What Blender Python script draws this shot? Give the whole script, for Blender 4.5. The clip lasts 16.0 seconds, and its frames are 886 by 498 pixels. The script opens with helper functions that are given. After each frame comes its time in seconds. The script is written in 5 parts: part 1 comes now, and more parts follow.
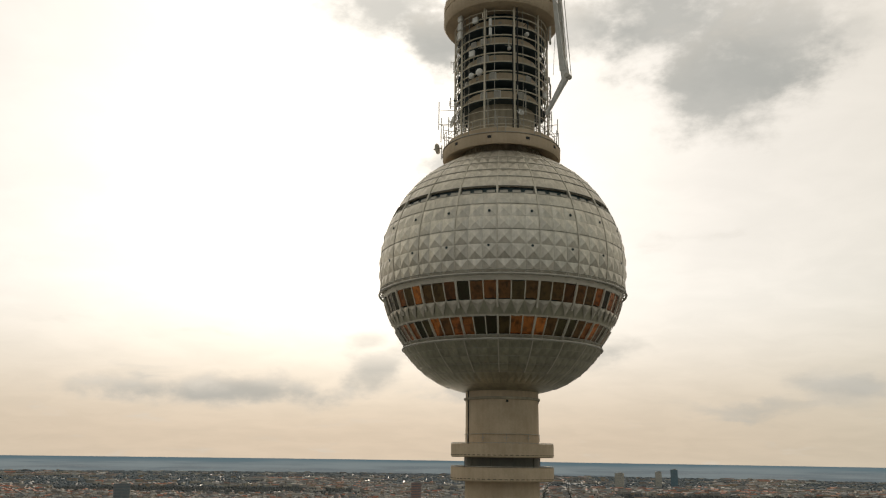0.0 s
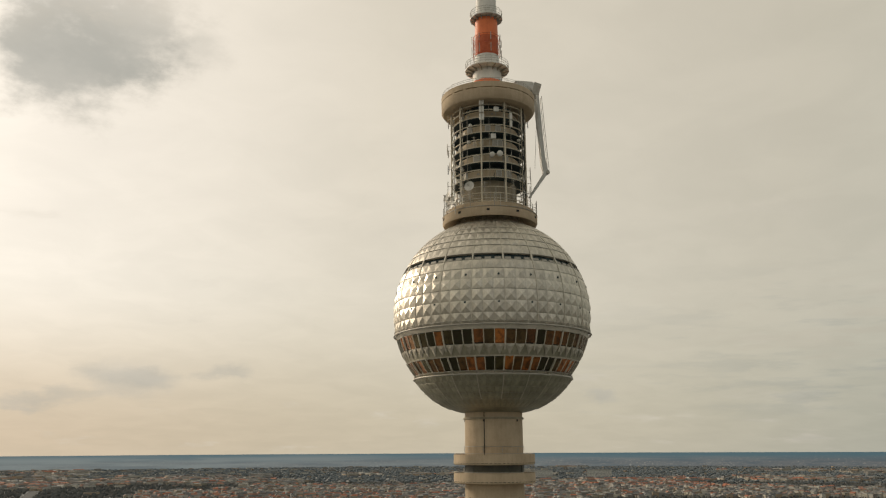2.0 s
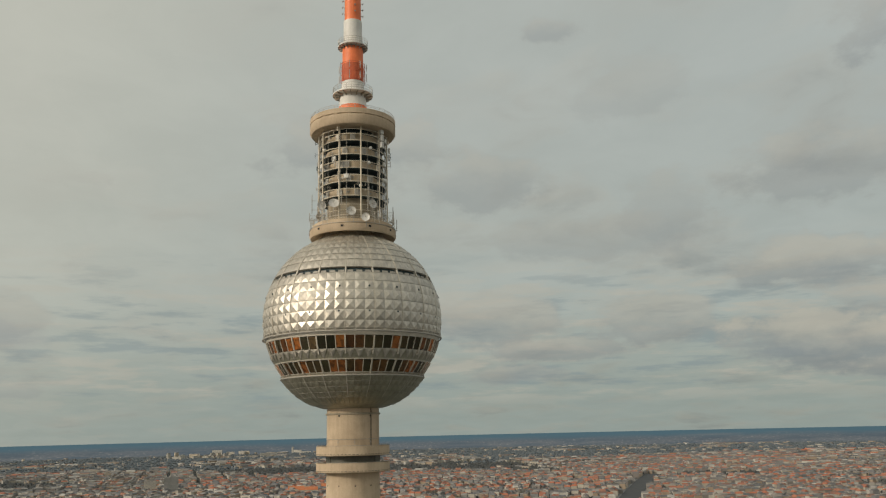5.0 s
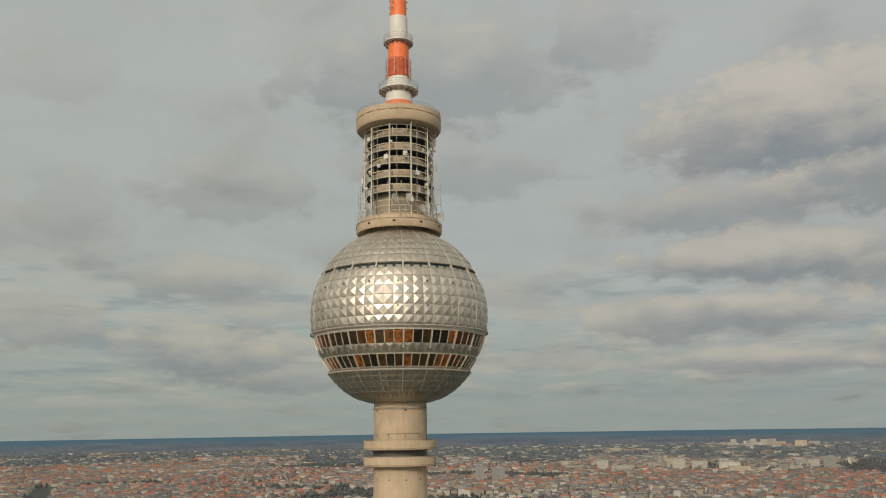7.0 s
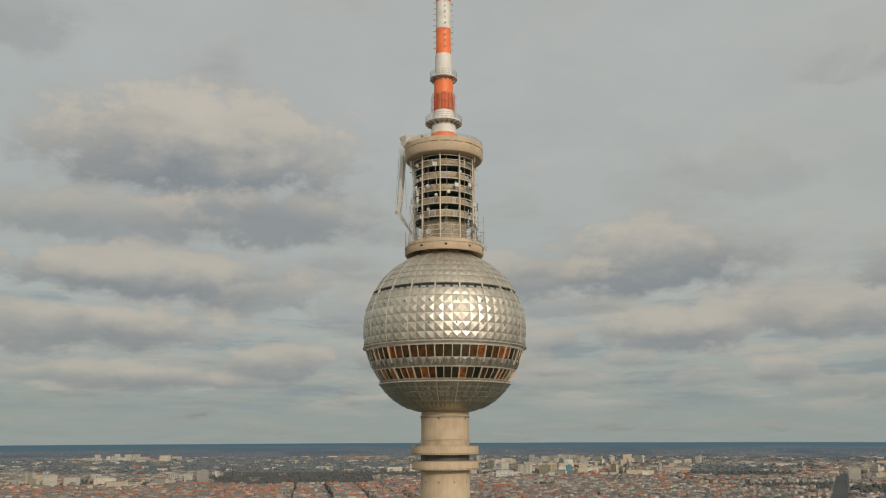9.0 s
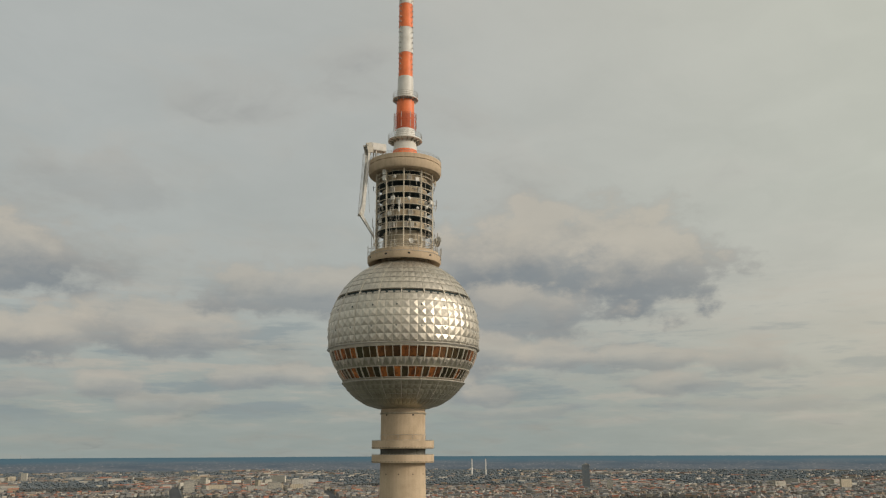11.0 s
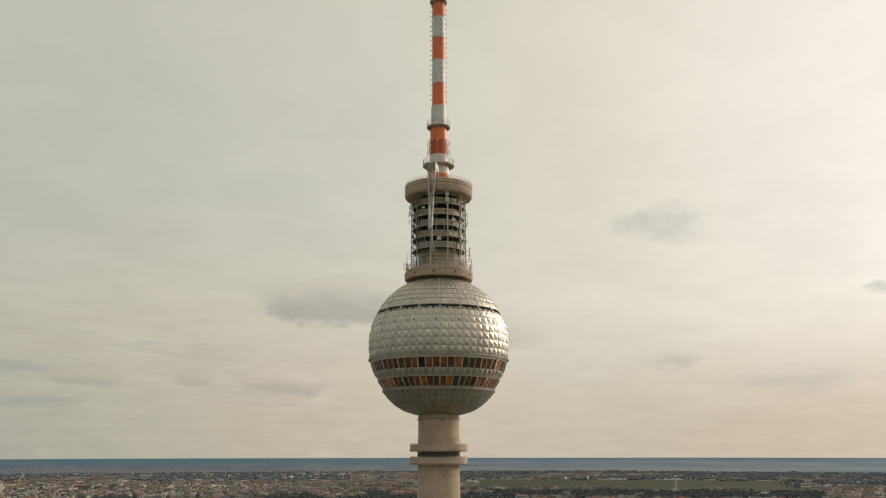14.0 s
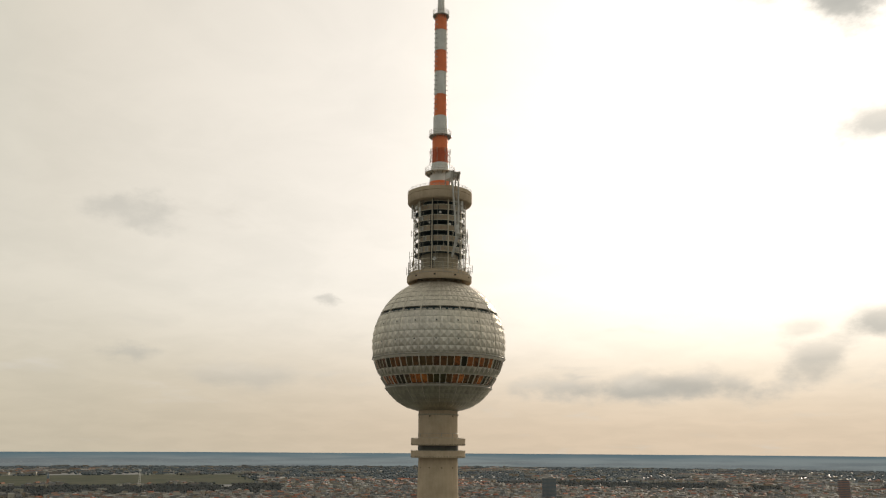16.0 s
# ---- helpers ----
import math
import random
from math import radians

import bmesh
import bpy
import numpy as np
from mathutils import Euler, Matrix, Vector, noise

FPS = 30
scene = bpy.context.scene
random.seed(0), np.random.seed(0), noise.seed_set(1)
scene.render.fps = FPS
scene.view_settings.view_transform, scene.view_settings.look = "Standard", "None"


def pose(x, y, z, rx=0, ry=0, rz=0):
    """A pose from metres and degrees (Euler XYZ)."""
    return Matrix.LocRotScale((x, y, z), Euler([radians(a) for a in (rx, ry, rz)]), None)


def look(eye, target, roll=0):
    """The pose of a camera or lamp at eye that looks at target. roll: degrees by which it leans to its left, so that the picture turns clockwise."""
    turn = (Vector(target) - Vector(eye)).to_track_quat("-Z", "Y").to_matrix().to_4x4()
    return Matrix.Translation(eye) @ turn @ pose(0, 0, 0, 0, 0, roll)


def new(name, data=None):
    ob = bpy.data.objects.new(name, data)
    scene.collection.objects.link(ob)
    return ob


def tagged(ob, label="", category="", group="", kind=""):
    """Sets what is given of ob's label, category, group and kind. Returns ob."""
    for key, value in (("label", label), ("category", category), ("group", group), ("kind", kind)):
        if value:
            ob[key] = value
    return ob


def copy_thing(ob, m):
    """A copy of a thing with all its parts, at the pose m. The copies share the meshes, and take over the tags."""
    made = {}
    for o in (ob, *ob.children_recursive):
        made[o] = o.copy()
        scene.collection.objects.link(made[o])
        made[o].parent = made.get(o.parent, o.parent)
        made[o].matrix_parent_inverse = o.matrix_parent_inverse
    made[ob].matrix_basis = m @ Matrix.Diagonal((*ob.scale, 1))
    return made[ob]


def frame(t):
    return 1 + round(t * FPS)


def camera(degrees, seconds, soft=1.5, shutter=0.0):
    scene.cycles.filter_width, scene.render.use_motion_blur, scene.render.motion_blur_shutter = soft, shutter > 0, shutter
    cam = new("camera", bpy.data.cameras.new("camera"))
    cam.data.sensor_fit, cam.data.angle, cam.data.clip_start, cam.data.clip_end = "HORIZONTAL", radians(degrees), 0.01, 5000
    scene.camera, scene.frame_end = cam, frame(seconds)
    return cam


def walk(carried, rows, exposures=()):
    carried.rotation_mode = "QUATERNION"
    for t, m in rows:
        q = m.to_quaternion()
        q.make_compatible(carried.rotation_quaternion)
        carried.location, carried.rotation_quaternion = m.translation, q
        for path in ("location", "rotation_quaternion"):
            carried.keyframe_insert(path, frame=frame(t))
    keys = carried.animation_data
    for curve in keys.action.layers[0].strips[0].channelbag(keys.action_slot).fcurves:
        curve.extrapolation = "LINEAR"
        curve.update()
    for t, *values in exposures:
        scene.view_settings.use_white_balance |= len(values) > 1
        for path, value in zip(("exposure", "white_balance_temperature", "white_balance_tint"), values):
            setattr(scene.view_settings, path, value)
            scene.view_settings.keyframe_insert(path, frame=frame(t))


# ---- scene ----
# Everything below is given in the tower's own metres and set up at this scale.
SCALE = 0.6

# The camera's way round the tower: seconds, azimuth and distance from the tower's axis, height, aim off the axis, pitch, lean.
ORBIT = [
    (0.0, 273.70, 107.91, 188.59, -4.13, 13.81, -0.82),
    (0.5, 263.38, 118.09, 189.38, -1.93, 13.78, -0.67),
    (1.0, 251.82, 125.76, 190.40, -2.20, 13.61, -0.38),
    (1.5, 239.48, 131.38, 190.81, -3.56, 13.48, -0.10),
    (2.0, 228.45, 136.52, 191.09, -3.34, 13.32, 0.29),
    (2.5, 217.08, 141.16, 191.40, -3.19, 13.09, 0.29),
    (3.0, 206.26, 146.28, 191.56, -2.53, 12.91, 0.64),
    (3.5, 197.28, 150.62, 191.77, -0.42, 12.70, 0.96),
    (4.0, 188.38, 152.11, 192.08, 2.16, 12.44, 1.07),
    (4.5, 179.14, 152.32, 192.30, 4.40, 12.27, 1.39),
    (4.7, 174.86, 152.30, 192.42, 5.32, 12.20, 1.36),
    (5.2, 164.84, 151.91, 192.48, 6.65, 12.12, 1.38),
    (5.8, 153.14, 150.89, 192.26, 6.40, 12.05, 1.25),
    (6.3, 141.00, 150.29, 192.01, 5.08, 12.02, 1.06),
    (6.7, 132.07, 150.71, 191.96, 3.89, 12.02, 0.94),
    (7.0, 125.37, 151.78, 192.07, 3.07, 12.03, 0.89),
    (7.5, 113.92, 154.11, 191.59, 1.85, 12.04, 0.72),
    (8.0, 103.14, 156.67, 192.69, 0.57, 12.20, 0.64),
    (8.5, 91.69, 160.65, 192.89, -0.17, 12.44, 0.48),
    (9.0, 80.63, 164.98, 191.73, -0.09, 12.64, 0.23),
    (9.5, 70.06, 168.88, 190.10, 0.21, 12.88, 0.21),
    (10.0, 59.93, 172.26, 189.46, 0.72, 13.20, 0.15),
    (10.5, 49.71, 175.21, 188.56, 1.54, 13.36, 0.17),
    (11.1, 37.78, 177.53, 187.99, 2.95, 13.57, 0.24),
    (11.7, 26.15, 179.56, 187.81, 3.70, 13.74, 0.32),
    (12.3, 14.75, 182.40, 187.80, 2.58, 13.80, 0.36),
    (12.5, 10.96, 183.36, 187.85, 1.49, 13.75, 0.35),
    (13.0, 1.56, 186.62, 187.82, -0.28, 13.76, 0.38),
    (13.5, -8.01, 189.39, 188.06, 0.07, 13.75, 0.20),
    (14.0, -17.33, 192.02, 188.32, 0.31, 13.64, 0.09),
    (14.5, -26.58, 194.78, 188.14, 0.43, 13.58, -0.05),
    (15.0, -35.67, 197.35, 187.88, 0.32, 13.49, -0.16),
    (15.5, -44.53, 199.44, 187.75, 0.24, 13.43, -0.25),
    (16.0, -53.36, 202.14, 187.97, 0.25, 13.35, -0.34),
]


def eye_row(az, dist, height, off, pitch, lean):
    a = radians(az)
    eye = Vector((dist * math.cos(a), dist * math.sin(a), height)) * SCALE
    heading = radians(270 - az + off)
    p = radians(pitch)
    way = Vector((math.sin(heading) * math.cos(p), math.cos(heading) * math.cos(p), math.sin(p)))
    return look(eye, eye + way * 100, -lean)


cam = camera(55.94, 16.0, 1.2)
# the clip's white balance drifts a little on the way
TINTS = [(0.0, 0.0, 6640, 10), (1.0, 0.0, 6750, 10), (2.0, 0.0, 6950, 10), (2.7, 0.0, 7050, 10), (3.4, 0.0, 6700, 10), (4.0, 0.0, 6450, 8), (7.0, 0.0, 6500, 10), (13.0, 0.0, 6500, 9), (14.2, 0.0, 6760, 10), (15.0, 0.0, 6950, 10), (16.0, 0.0, 6740, 10)]
walk(cam, [(row[0], eye_row(*row[1:])) for row in ORBIT], TINTS)

# ---- light: a veiled low sun and a broken cloud deck ----
SUN_BEARING, SUN_HEIGHT = 345.0, 21.0
sb, sh = radians(SUN_BEARING), radians(SUN_HEIGHT)
SUN_WAY = Vector((math.sin(sb) * math.cos(sh), math.cos(sb) * math.cos(sh), math.sin(sh)))
sun_data = bpy.data.lights.new("sun", "SUN")
sun_data.energy, sun_data.angle, sun_data.color = 1.75, radians(5), (1.0, 0.87, 0.70)
sun = new("sun", sun_data)
sun.matrix_world = look(SUN_WAY * 400, (0, 0, 0))


class Nodes:
    """Short hand for building node trees."""

    def __init__(self, tree):
        self.tree = tree
        tree.nodes.clear()

    def add(self, kind):
        return self.tree.nodes.new(kind)

    def put(self, socket, value):
        if isinstance(value, bpy.types.NodeSocket):
            self.tree.links.new(value, socket)
        elif value is not None:
            socket.default_value = value

    def math(self, op, a, b=None, c=None, clamp=False):
        node = self.add("ShaderNodeMath")
        node.operation, node.use_clamp = op, clamp
        for socket, value in zip(node.inputs, (a, b, c)):
            self.put(socket, value)
        return node.outputs[0]

    def vec(self, op, a, b=None):
        node = self.add("ShaderNodeVectorMath")
        node.operation = op
        self.put(node.inputs[0], a)
        self.put(node.inputs[1], b)
        return node.outputs["Value"] if op in ("DOT_PRODUCT", "LENGTH", "DISTANCE") else node.outputs[0]

    def ramp(self, value, low, high, a=0.0, b=1.0):
        node = self.add("ShaderNodeMapRange")
        node.interpolation_type = "SMOOTHSTEP"
        for socket, v in zip(node.inputs, (value, low, high, a, b)):
            self.put(socket, v)
        return node.outputs[0]

    def mix(self, factor, a, b, blend="MIX"):
        node = self.add("ShaderNodeMix")
        node.data_type, node.blend_type = "RGBA", blend
        self.put(node.inputs[0], factor)
        for socket, v in ((node.inputs[6], a), (node.inputs[7], b)):
            self.put(socket, (*v, 1) if isinstance(v, tuple) and len(v) == 3 else v)
        return node.outputs[2]

    def noise(self, where, scale, detail=4, rough=0.55, out=0):
        node = self.add("ShaderNodeTexNoise")
        self.put(node.inputs["Vector"], where)
        node.inputs["Scale"].default_value, node.inputs["Detail"].default_value = scale, detail
        node.inputs["Roughness"].default_value = rough
        return node.outputs[out]

    def mix_value(self, factor, a, b):
        return self.math("MULTIPLY_ADD", factor, b - a, a)

    def xyz(self, x, y, z):
        node = self.add("ShaderNodeCombineXYZ")
        for socket, v in zip(node.inputs, (x, y, z)):
            self.put(socket, v)
        return node.outputs[0]


world = bpy.data.worlds.new("sky")
scene.world = world
world.use_nodes = True
n = Nodes(world.node_tree)
way = n.vec("NORMALIZE", n.add("ShaderNodeTexCoord").outputs["Generated"])
split = n.add("ShaderNodeSeparateXYZ")
n.put(split.inputs[0], way)
dx, dy, dz = split.outputs
bearing = n.math("MULTIPLY", n.math("ARCTAN2", dx, dy), 180 / math.pi)
height = n.math("MULTIPLY", n.math("ARCSINE", dz), 180 / math.pi)
to_sun = n.math("MULTIPLY", n.math("ARCCOSINE", n.vec("DOT_PRODUCT", way, tuple(SUN_WAY))), 180 / math.pi)
clear = n.add("ShaderNodeTexSky")
clear.sky_type, clear.sun_disc, clear.sun_elevation, clear.sun_rotation, clear.altitude = "NISHITA", False, sh, sb, 200
blue = n.vec("MULTIPLY", clear.outputs[0], (0.075, 0.075, 0.075))
# cloud deck: a thin veil, brighter and warmer towards the sun
tone = n.add("ShaderNodeValToRGB")
n.put(tone.inputs[0], n.math("DIVIDE", to_sun, 180))
stops = ((0.03, (1.45, 1.38, 1.26)), (0.14, (1.02, 0.96, 0.87)), (0.25, (0.80, 0.745, 0.635)), (0.40, (0.61, 0.578, 0.485)), (0.58, (0.448, 0.458, 0.418)), (1.0, (0.385, 0.413, 0.395)))
while len(tone.color_ramp.elements) < len(stops):
    tone.color_ramp.elements.new(0.5)
for stop, (where, colour) in zip(tone.color_ramp.elements, stops):
    stop.position, stop.color = where, (*colour, 1)
sky = n.mix(0.86, blue, tone.outputs[0])
low = n.ramp(height, 0.0, 11.0, 1.0, 0.0)
sky = n.mix(n.math("MULTIPLY", low, n.ramp(to_sun, 25, 95, 0.95, 0.0)), sky, n.mix(n.ramp(to_sun, 18, 60), (0.67, 0.55, 0.42), (0.44, 0.40, 0.31)))
sky = n.mix(n.math("MULTIPLY", low, n.ramp(to_sun, 52, 110, 0.0, 0.85)), sky, (0.275, 0.315, 0.30))

# broken clouds on a level sheet
stretch = n.math("ADD", dz, 0.18)
flat = n.vec("MULTIPLY", n.vec("DIVIDE", way, n.xyz(stretch, stretch, 1.0)), (1.0, 1.0, 0.0))
warp = n.vec("MULTIPLY", n.vec("SUBTRACT", n.noise(flat, 3.0, 3, 0.5, 1), (0.5, 0.5, 0.5)), (0.22, 0.22, 0.0))
at_cloud = n.vec("ADD", flat, warp)
puff = n.noise(at_cloud, 2.5, 8, 0.55)
puff_above = n.noise(n.vec("MULTIPLY", at_cloud, (0.955, 0.955, 0.0)), 2.5, 6, 0.52)
# single clouds: bearing, height, half width and half height in degrees
ragged = n.vec("MULTIPLY", n.vec("SUBTRACT", n.noise(n.vec("MULTIPLY", way, (1.0, 1.0, 1.8)), 8.0, 7, 0.62, 1), (0.5, 0.5, 0.5)), (9.0, 5.0, 0.0))
where_is = n.vec("ADD", n.xyz(bearing, height, 0.0), ragged)
turned = n.vec("ADD", n.xyz(n.math("FLOORED_MODULO", bearing, 360.0), height, 0.0), ragged)


def bank(clouds):
    """How deep a direction lies in any of the clouds: 1 in the middle, 0 and less outside."""
    depth = None
    for b, h, w, t in clouds:
        b = (b + 180) % 360 - 180
        at = turned if abs(b) > 120 else where_is
        b = b % 360 if abs(b) > 120 else b
        off = n.vec("MULTIPLY", n.vec("SUBTRACT", at, (b, h, 0.0)), (1 / w, 1 / t, 0.0))
        one = n.math("SUBTRACT", 1.0, n.vec("LENGTH", off))
        depth = one if depth is None else n.math("MAXIMUM", depth, one)
    return depth


thin = bank([(17.9, 4.2, 3.5, 1.2), (12.0, 3.1, 5.0, 0.8), (48.3, 2.8, 2.3, 0.6), (23.7, 4.5, 2.7, 0.8), (78.7, 6.3, 4.7, 1.2), (302.2, 14.7, 3.0, 1.3), (291.7, 7.9, 3.3, 1.6), (303.7, 5.8, 2.3, 0.8), (316.2, 9.7, 1.1, 0.5), (321.7, 5.6, 1.7, 0.5)])
away = n.ramp(to_sun, 50, 115)
cover = n.math("ADD", n.math("ADD", 0.58, n.math("MULTIPLY", away, -0.15)), n.ramp(height, 13, 28, 0.0, 0.05))
density = n.math("MULTIPLY", n.ramp(puff, cover, n.math("ADD", cover, 0.30)), n.mix_value(away, 0.92, 0.6))
thick = n.ramp(puff, n.math("ADD", cover, 0.05), n.math("ADD", cover, 0.33))
top = n.ramp(n.math("SUBTRACT", puff, puff_above), -0.02, 0.24)
cloud = n.mix(thick, n.mix(away, (0.66, 0.63, 0.57), (0.425, 0.405, 0.36)), n.mix(away, (0.42, 0.425, 0.40), (0.205, 0.222, 0.232)))
cloud = n.mix(n.math("MULTIPLY", top, 0.62), cloud, n.mix(away, (0.72, 0.68, 0.61), (0.50, 0.46, 0.395)))
cloud = n.mix(n.math("MULTIPLY", low, away), cloud, n.vec("MULTIPLY", cloud, (0.82, 0.84, 0.83)))
sky = n.mix(density, sky, cloud)
# heaped clouds: bearing, height, half width and half height in degrees, how solid, how bright
CLOUDS_EAST = [(101.4, 19.0, 5.8, 2.1, 0.50, -0.10), (110.6, 16.4, 4.5, 1.7, 0.50, -0.20), (119.5, 12.5, 7.4, 1.7, 0.40, -0.20), (123.0, 14.1, 3.1, 2.1, 0.35, -0.30), (78.3, 7.0, 3.7, 1.6, 0.50, 0.10),
    (76.4, 4.0, 3.5, 1.1, 0.45, 0.00), (72.3, 4.9, 2.3, 0.8, 0.45, 0.20), (99.6, 5.2, 4.7, 1.7, 0.55, -0.10), (111.0, 7.2, 5.0, 1.7, 0.60, 0.15), (115.7, 5.1, 4.3, 0.9, 0.60, -0.30),
    (121.8, 6.8, 4.3, 1.6, 0.60, 0.20), (112.4, 3.4, 4.3, 0.7, 0.50, -0.20), (101.8, 3.8, 2.3, 0.5, 0.50, -0.20), (68.9, 3.0, 2.7, 0.8, 0.40, -0.30), (78.8, 2.9, 3.9, 0.5, 0.40, -0.30),
    (115.9, 26.5, 2.3, 0.9, 0.50, -0.20), (121.4, 22.2, 4.3, 1.9, 0.30, 0.10)]
CLOUDS_SOUTH_EAST = [(146.4, 23.6, 10.5, 4.3, 0.65, -0.25), (160.0, 25.7, 4.3, 2.7, 0.50, -0.30), (133.2, 15.6, 5.8, 2.3, 0.50, -0.40), (149.0, 17.0, 7.0, 1.9, 0.55, -0.40), (132.0, 9.8, 5.4, 1.7, 0.65, 0.10),
    (142.3, 11.5, 4.3, 1.4, 0.45, -0.30), (132.4, 5.1, 5.8, 1.9, 0.80, 0.15), (147.0, 5.7, 4.3, 1.2, 0.75, 0.20), (140.9, 3.3, 7.8, 0.9, 0.60, -0.30), (170.9, 10.3, 10.1, 1.9, 0.65, 0.10),
    (168.1, 7.2, 5.0, 1.0, 0.60, 0.30), (178.5, 5.4, 3.3, 0.8, 0.60, 0.30), (171.7, 4.1, 9.7, 0.9, 0.55, 0.30), (185.0, 5.3, 2.5, 1.4, 0.70, 0.20), (184.0, 8.3, 4.3, 1.6, 0.50, -0.10),
    (149.2, 8.8, 6.2, 0.9, 0.40, -0.20), (136.8, 7.7, 4.7, 1.0, 0.40, 0.10), (154.6, 4.4, 3.5, 0.8, 0.50, 0.20)]
CLOUDS_SOUTH = [(209.8, 16.9, 5.0, 1.9, 0.30, -0.30), (172.1, 18.7, 10.9, 4.1, 0.95, 0.10), (175.4, 14.6, 8.1, 1.7, 0.80, -0.40), (166.7, 13.6, 7.4, 2.1, 0.70, -0.20), (169.0, 10.5, 8.5, 1.7, 0.75, 0.20),
    (176.8, 9.2, 3.5, 1.5, 0.60, -0.10), (165.3, 6.9, 8.9, 1.6, 0.80, 0.20), (203.9, 11.8, 6.6, 2.7, 0.90, 0.00), (205.1, 7.1, 7.0, 1.6, 0.85, 0.30), (214.1, 8.1, 5.4, 1.9, 0.75, 0.30),
    (211.4, 4.2, 2.3, 1.0, 0.70, 0.30), (178.0, 4.9, 3.3, 1.2, 0.75, 0.10), (167.2, 3.8, 7.8, 0.9, 0.65, 0.20), (196.8, 6.4, 2.1, 1.0, 0.60, 0.20), (201.7, 5.0, 1.9, 0.6, 0.60, 0.20),
    (206.3, 3.8, 2.3, 0.6, 0.55, 0.30), (195.6, 4.3, 3.1, 0.8, 0.50, 0.10), (215.2, 3.0, 3.5, 0.8, 0.50, 0.30), (181.6, 11.6, 2.3, 0.8, 0.40, -0.30), (197.7, 8.7, 3.5, 0.8, 0.50, -0.20)]
CLOUDS_SOUTH_WEST = [(193.4, 10.8, 6.6, 1.9, 0.80, 0.00), (223.5, 10.6, 7.4, 1.9, 0.75, 0.00), (236.6, 11.9, 4.7, 2.7, 0.70, -0.20), (221.3, 4.7, 4.3, 0.8, 0.70, 0.40), (204.4, 7.0, 4.7, 0.9, 0.60, 0.30), (191.0, 5.2, 5.8, 0.9, 0.60, 0.30), (232.7, 5.1, 4.3, 1.0, 0.65, 0.30), (193.9, 3.5, 6.2, 0.5, 0.50, 0.20)]
CLOUDS_WEST = [(232.9, 11.4, 4.3, 2.5, 0.70, -0.10), (241.5, 12.8, 10.5, 3.9, 0.90, 0.00), (246.7, 12.0, 4.7, 3.3, 0.80, 0.10), (238.7, 9.2, 5.8, 2.0, 0.75, -0.10), (235.6, 6.3, 3.3, 1.4, 0.75, 0.30),
    (240.0, 6.1, 2.7, 1.2, 0.75, 0.30), (233.2, 4.2, 1.6, 1.2, 0.70, 0.30), (235.9, 3.7, 1.6, 0.7, 0.60, 0.30), (246.3, 5.8, 3.3, 1.0, 0.65, 0.00), (248.2, 4.3, 2.7, 0.8, 0.60, 0.20),
    (253.0, 5.4, 3.1, 0.9, 0.50, 0.00), (280.4, 9.9, 5.2, 1.7, 0.75, -0.15), (277.2, 4.7, 2.4, 0.9, 0.70, 0.50), (271.0, 4.7, 1.7, 0.7, 0.55, 0.30), (264.9, 4.8, 2.1, 0.7, 0.50, 0.30),
    (275.3, 3.2, 2.7, 0.3, 0.50, 0.50), (237.9, 2.4, 6.6, 0.4, 0.40, -0.20), (253.5, 2.8, 5.4, 0.5, 0.35, -0.10)]
CLOUDS_NORTH = [
    (8.9, 29.0, 7.0, 4.0, 0.85, -0.60), (12.2, 24.0, 5.2, 3.6, 0.88, -0.70), (15.2, 26.3, 5.0, 3.4, 0.75, -0.50), (20.1, 25.9, 2.7, 1.5, 0.40, -0.50), (347.9, 29.8, 4.5, 2.1, 0.75, -0.50), (351.8, 27.4, 2.8, 2.3, 0.80, -0.60), (354.1, 27.8, 4.5, 2.3, 0.75, -0.50),
    (2.7, 28.3, 4.2, 1.9, 0.60, -0.50), (352.7, 19.6, 2.5, 1.3, 0.75, -0.30), (353.0, 7.6, 3.4, 1.0, 0.80, -0.40), (1.1, 6.6, 4.4, 1.2, 0.85, -0.40), (355.6, 4.4, 3.8, 0.9, 0.75, -0.40), (346.7, 7.4, 1.4, 0.8, 0.40, -0.20),
    (347.5, 5.1, 2.3, 1.1, 0.50, -0.20), (337.2, 3.9, 7.4, 1.1, 0.75, -0.40), (17.9, 4.2, 3.0, 1.2, 0.50, -0.20), (347.6, 5.7, 3.0, 1.1, 0.50, -0.20), (311.0, 4.4, 4.2, 1.0, 0.50, -0.20), (337.4, 3.7, 7.2, 0.9, 0.50, -0.30)]
billow = n.math("SUBTRACT", n.noise(n.vec("MULTIPLY", way, (1.0, 1.0, 1.8)), 17.0, 9, 0.60), 0.5)
swell = n.vec("MULTIPLY", n.vec("SUBTRACT", n.noise(n.vec("MULTIPLY", way, (1.0, 1.0, 1.7)), 9.0, 4, 0.5, 1), (0.5, 0.5, 0.5)), (3.8, 1.5, 0.0))
heaps_at = n.vec("ADD", n.xyz(n.math("FLOORED_MODULO", bearing, 360.0), height, 0.0), swell)
heaps_north = n.vec("ADD", n.xyz(bearing, height, 0.0), swell)
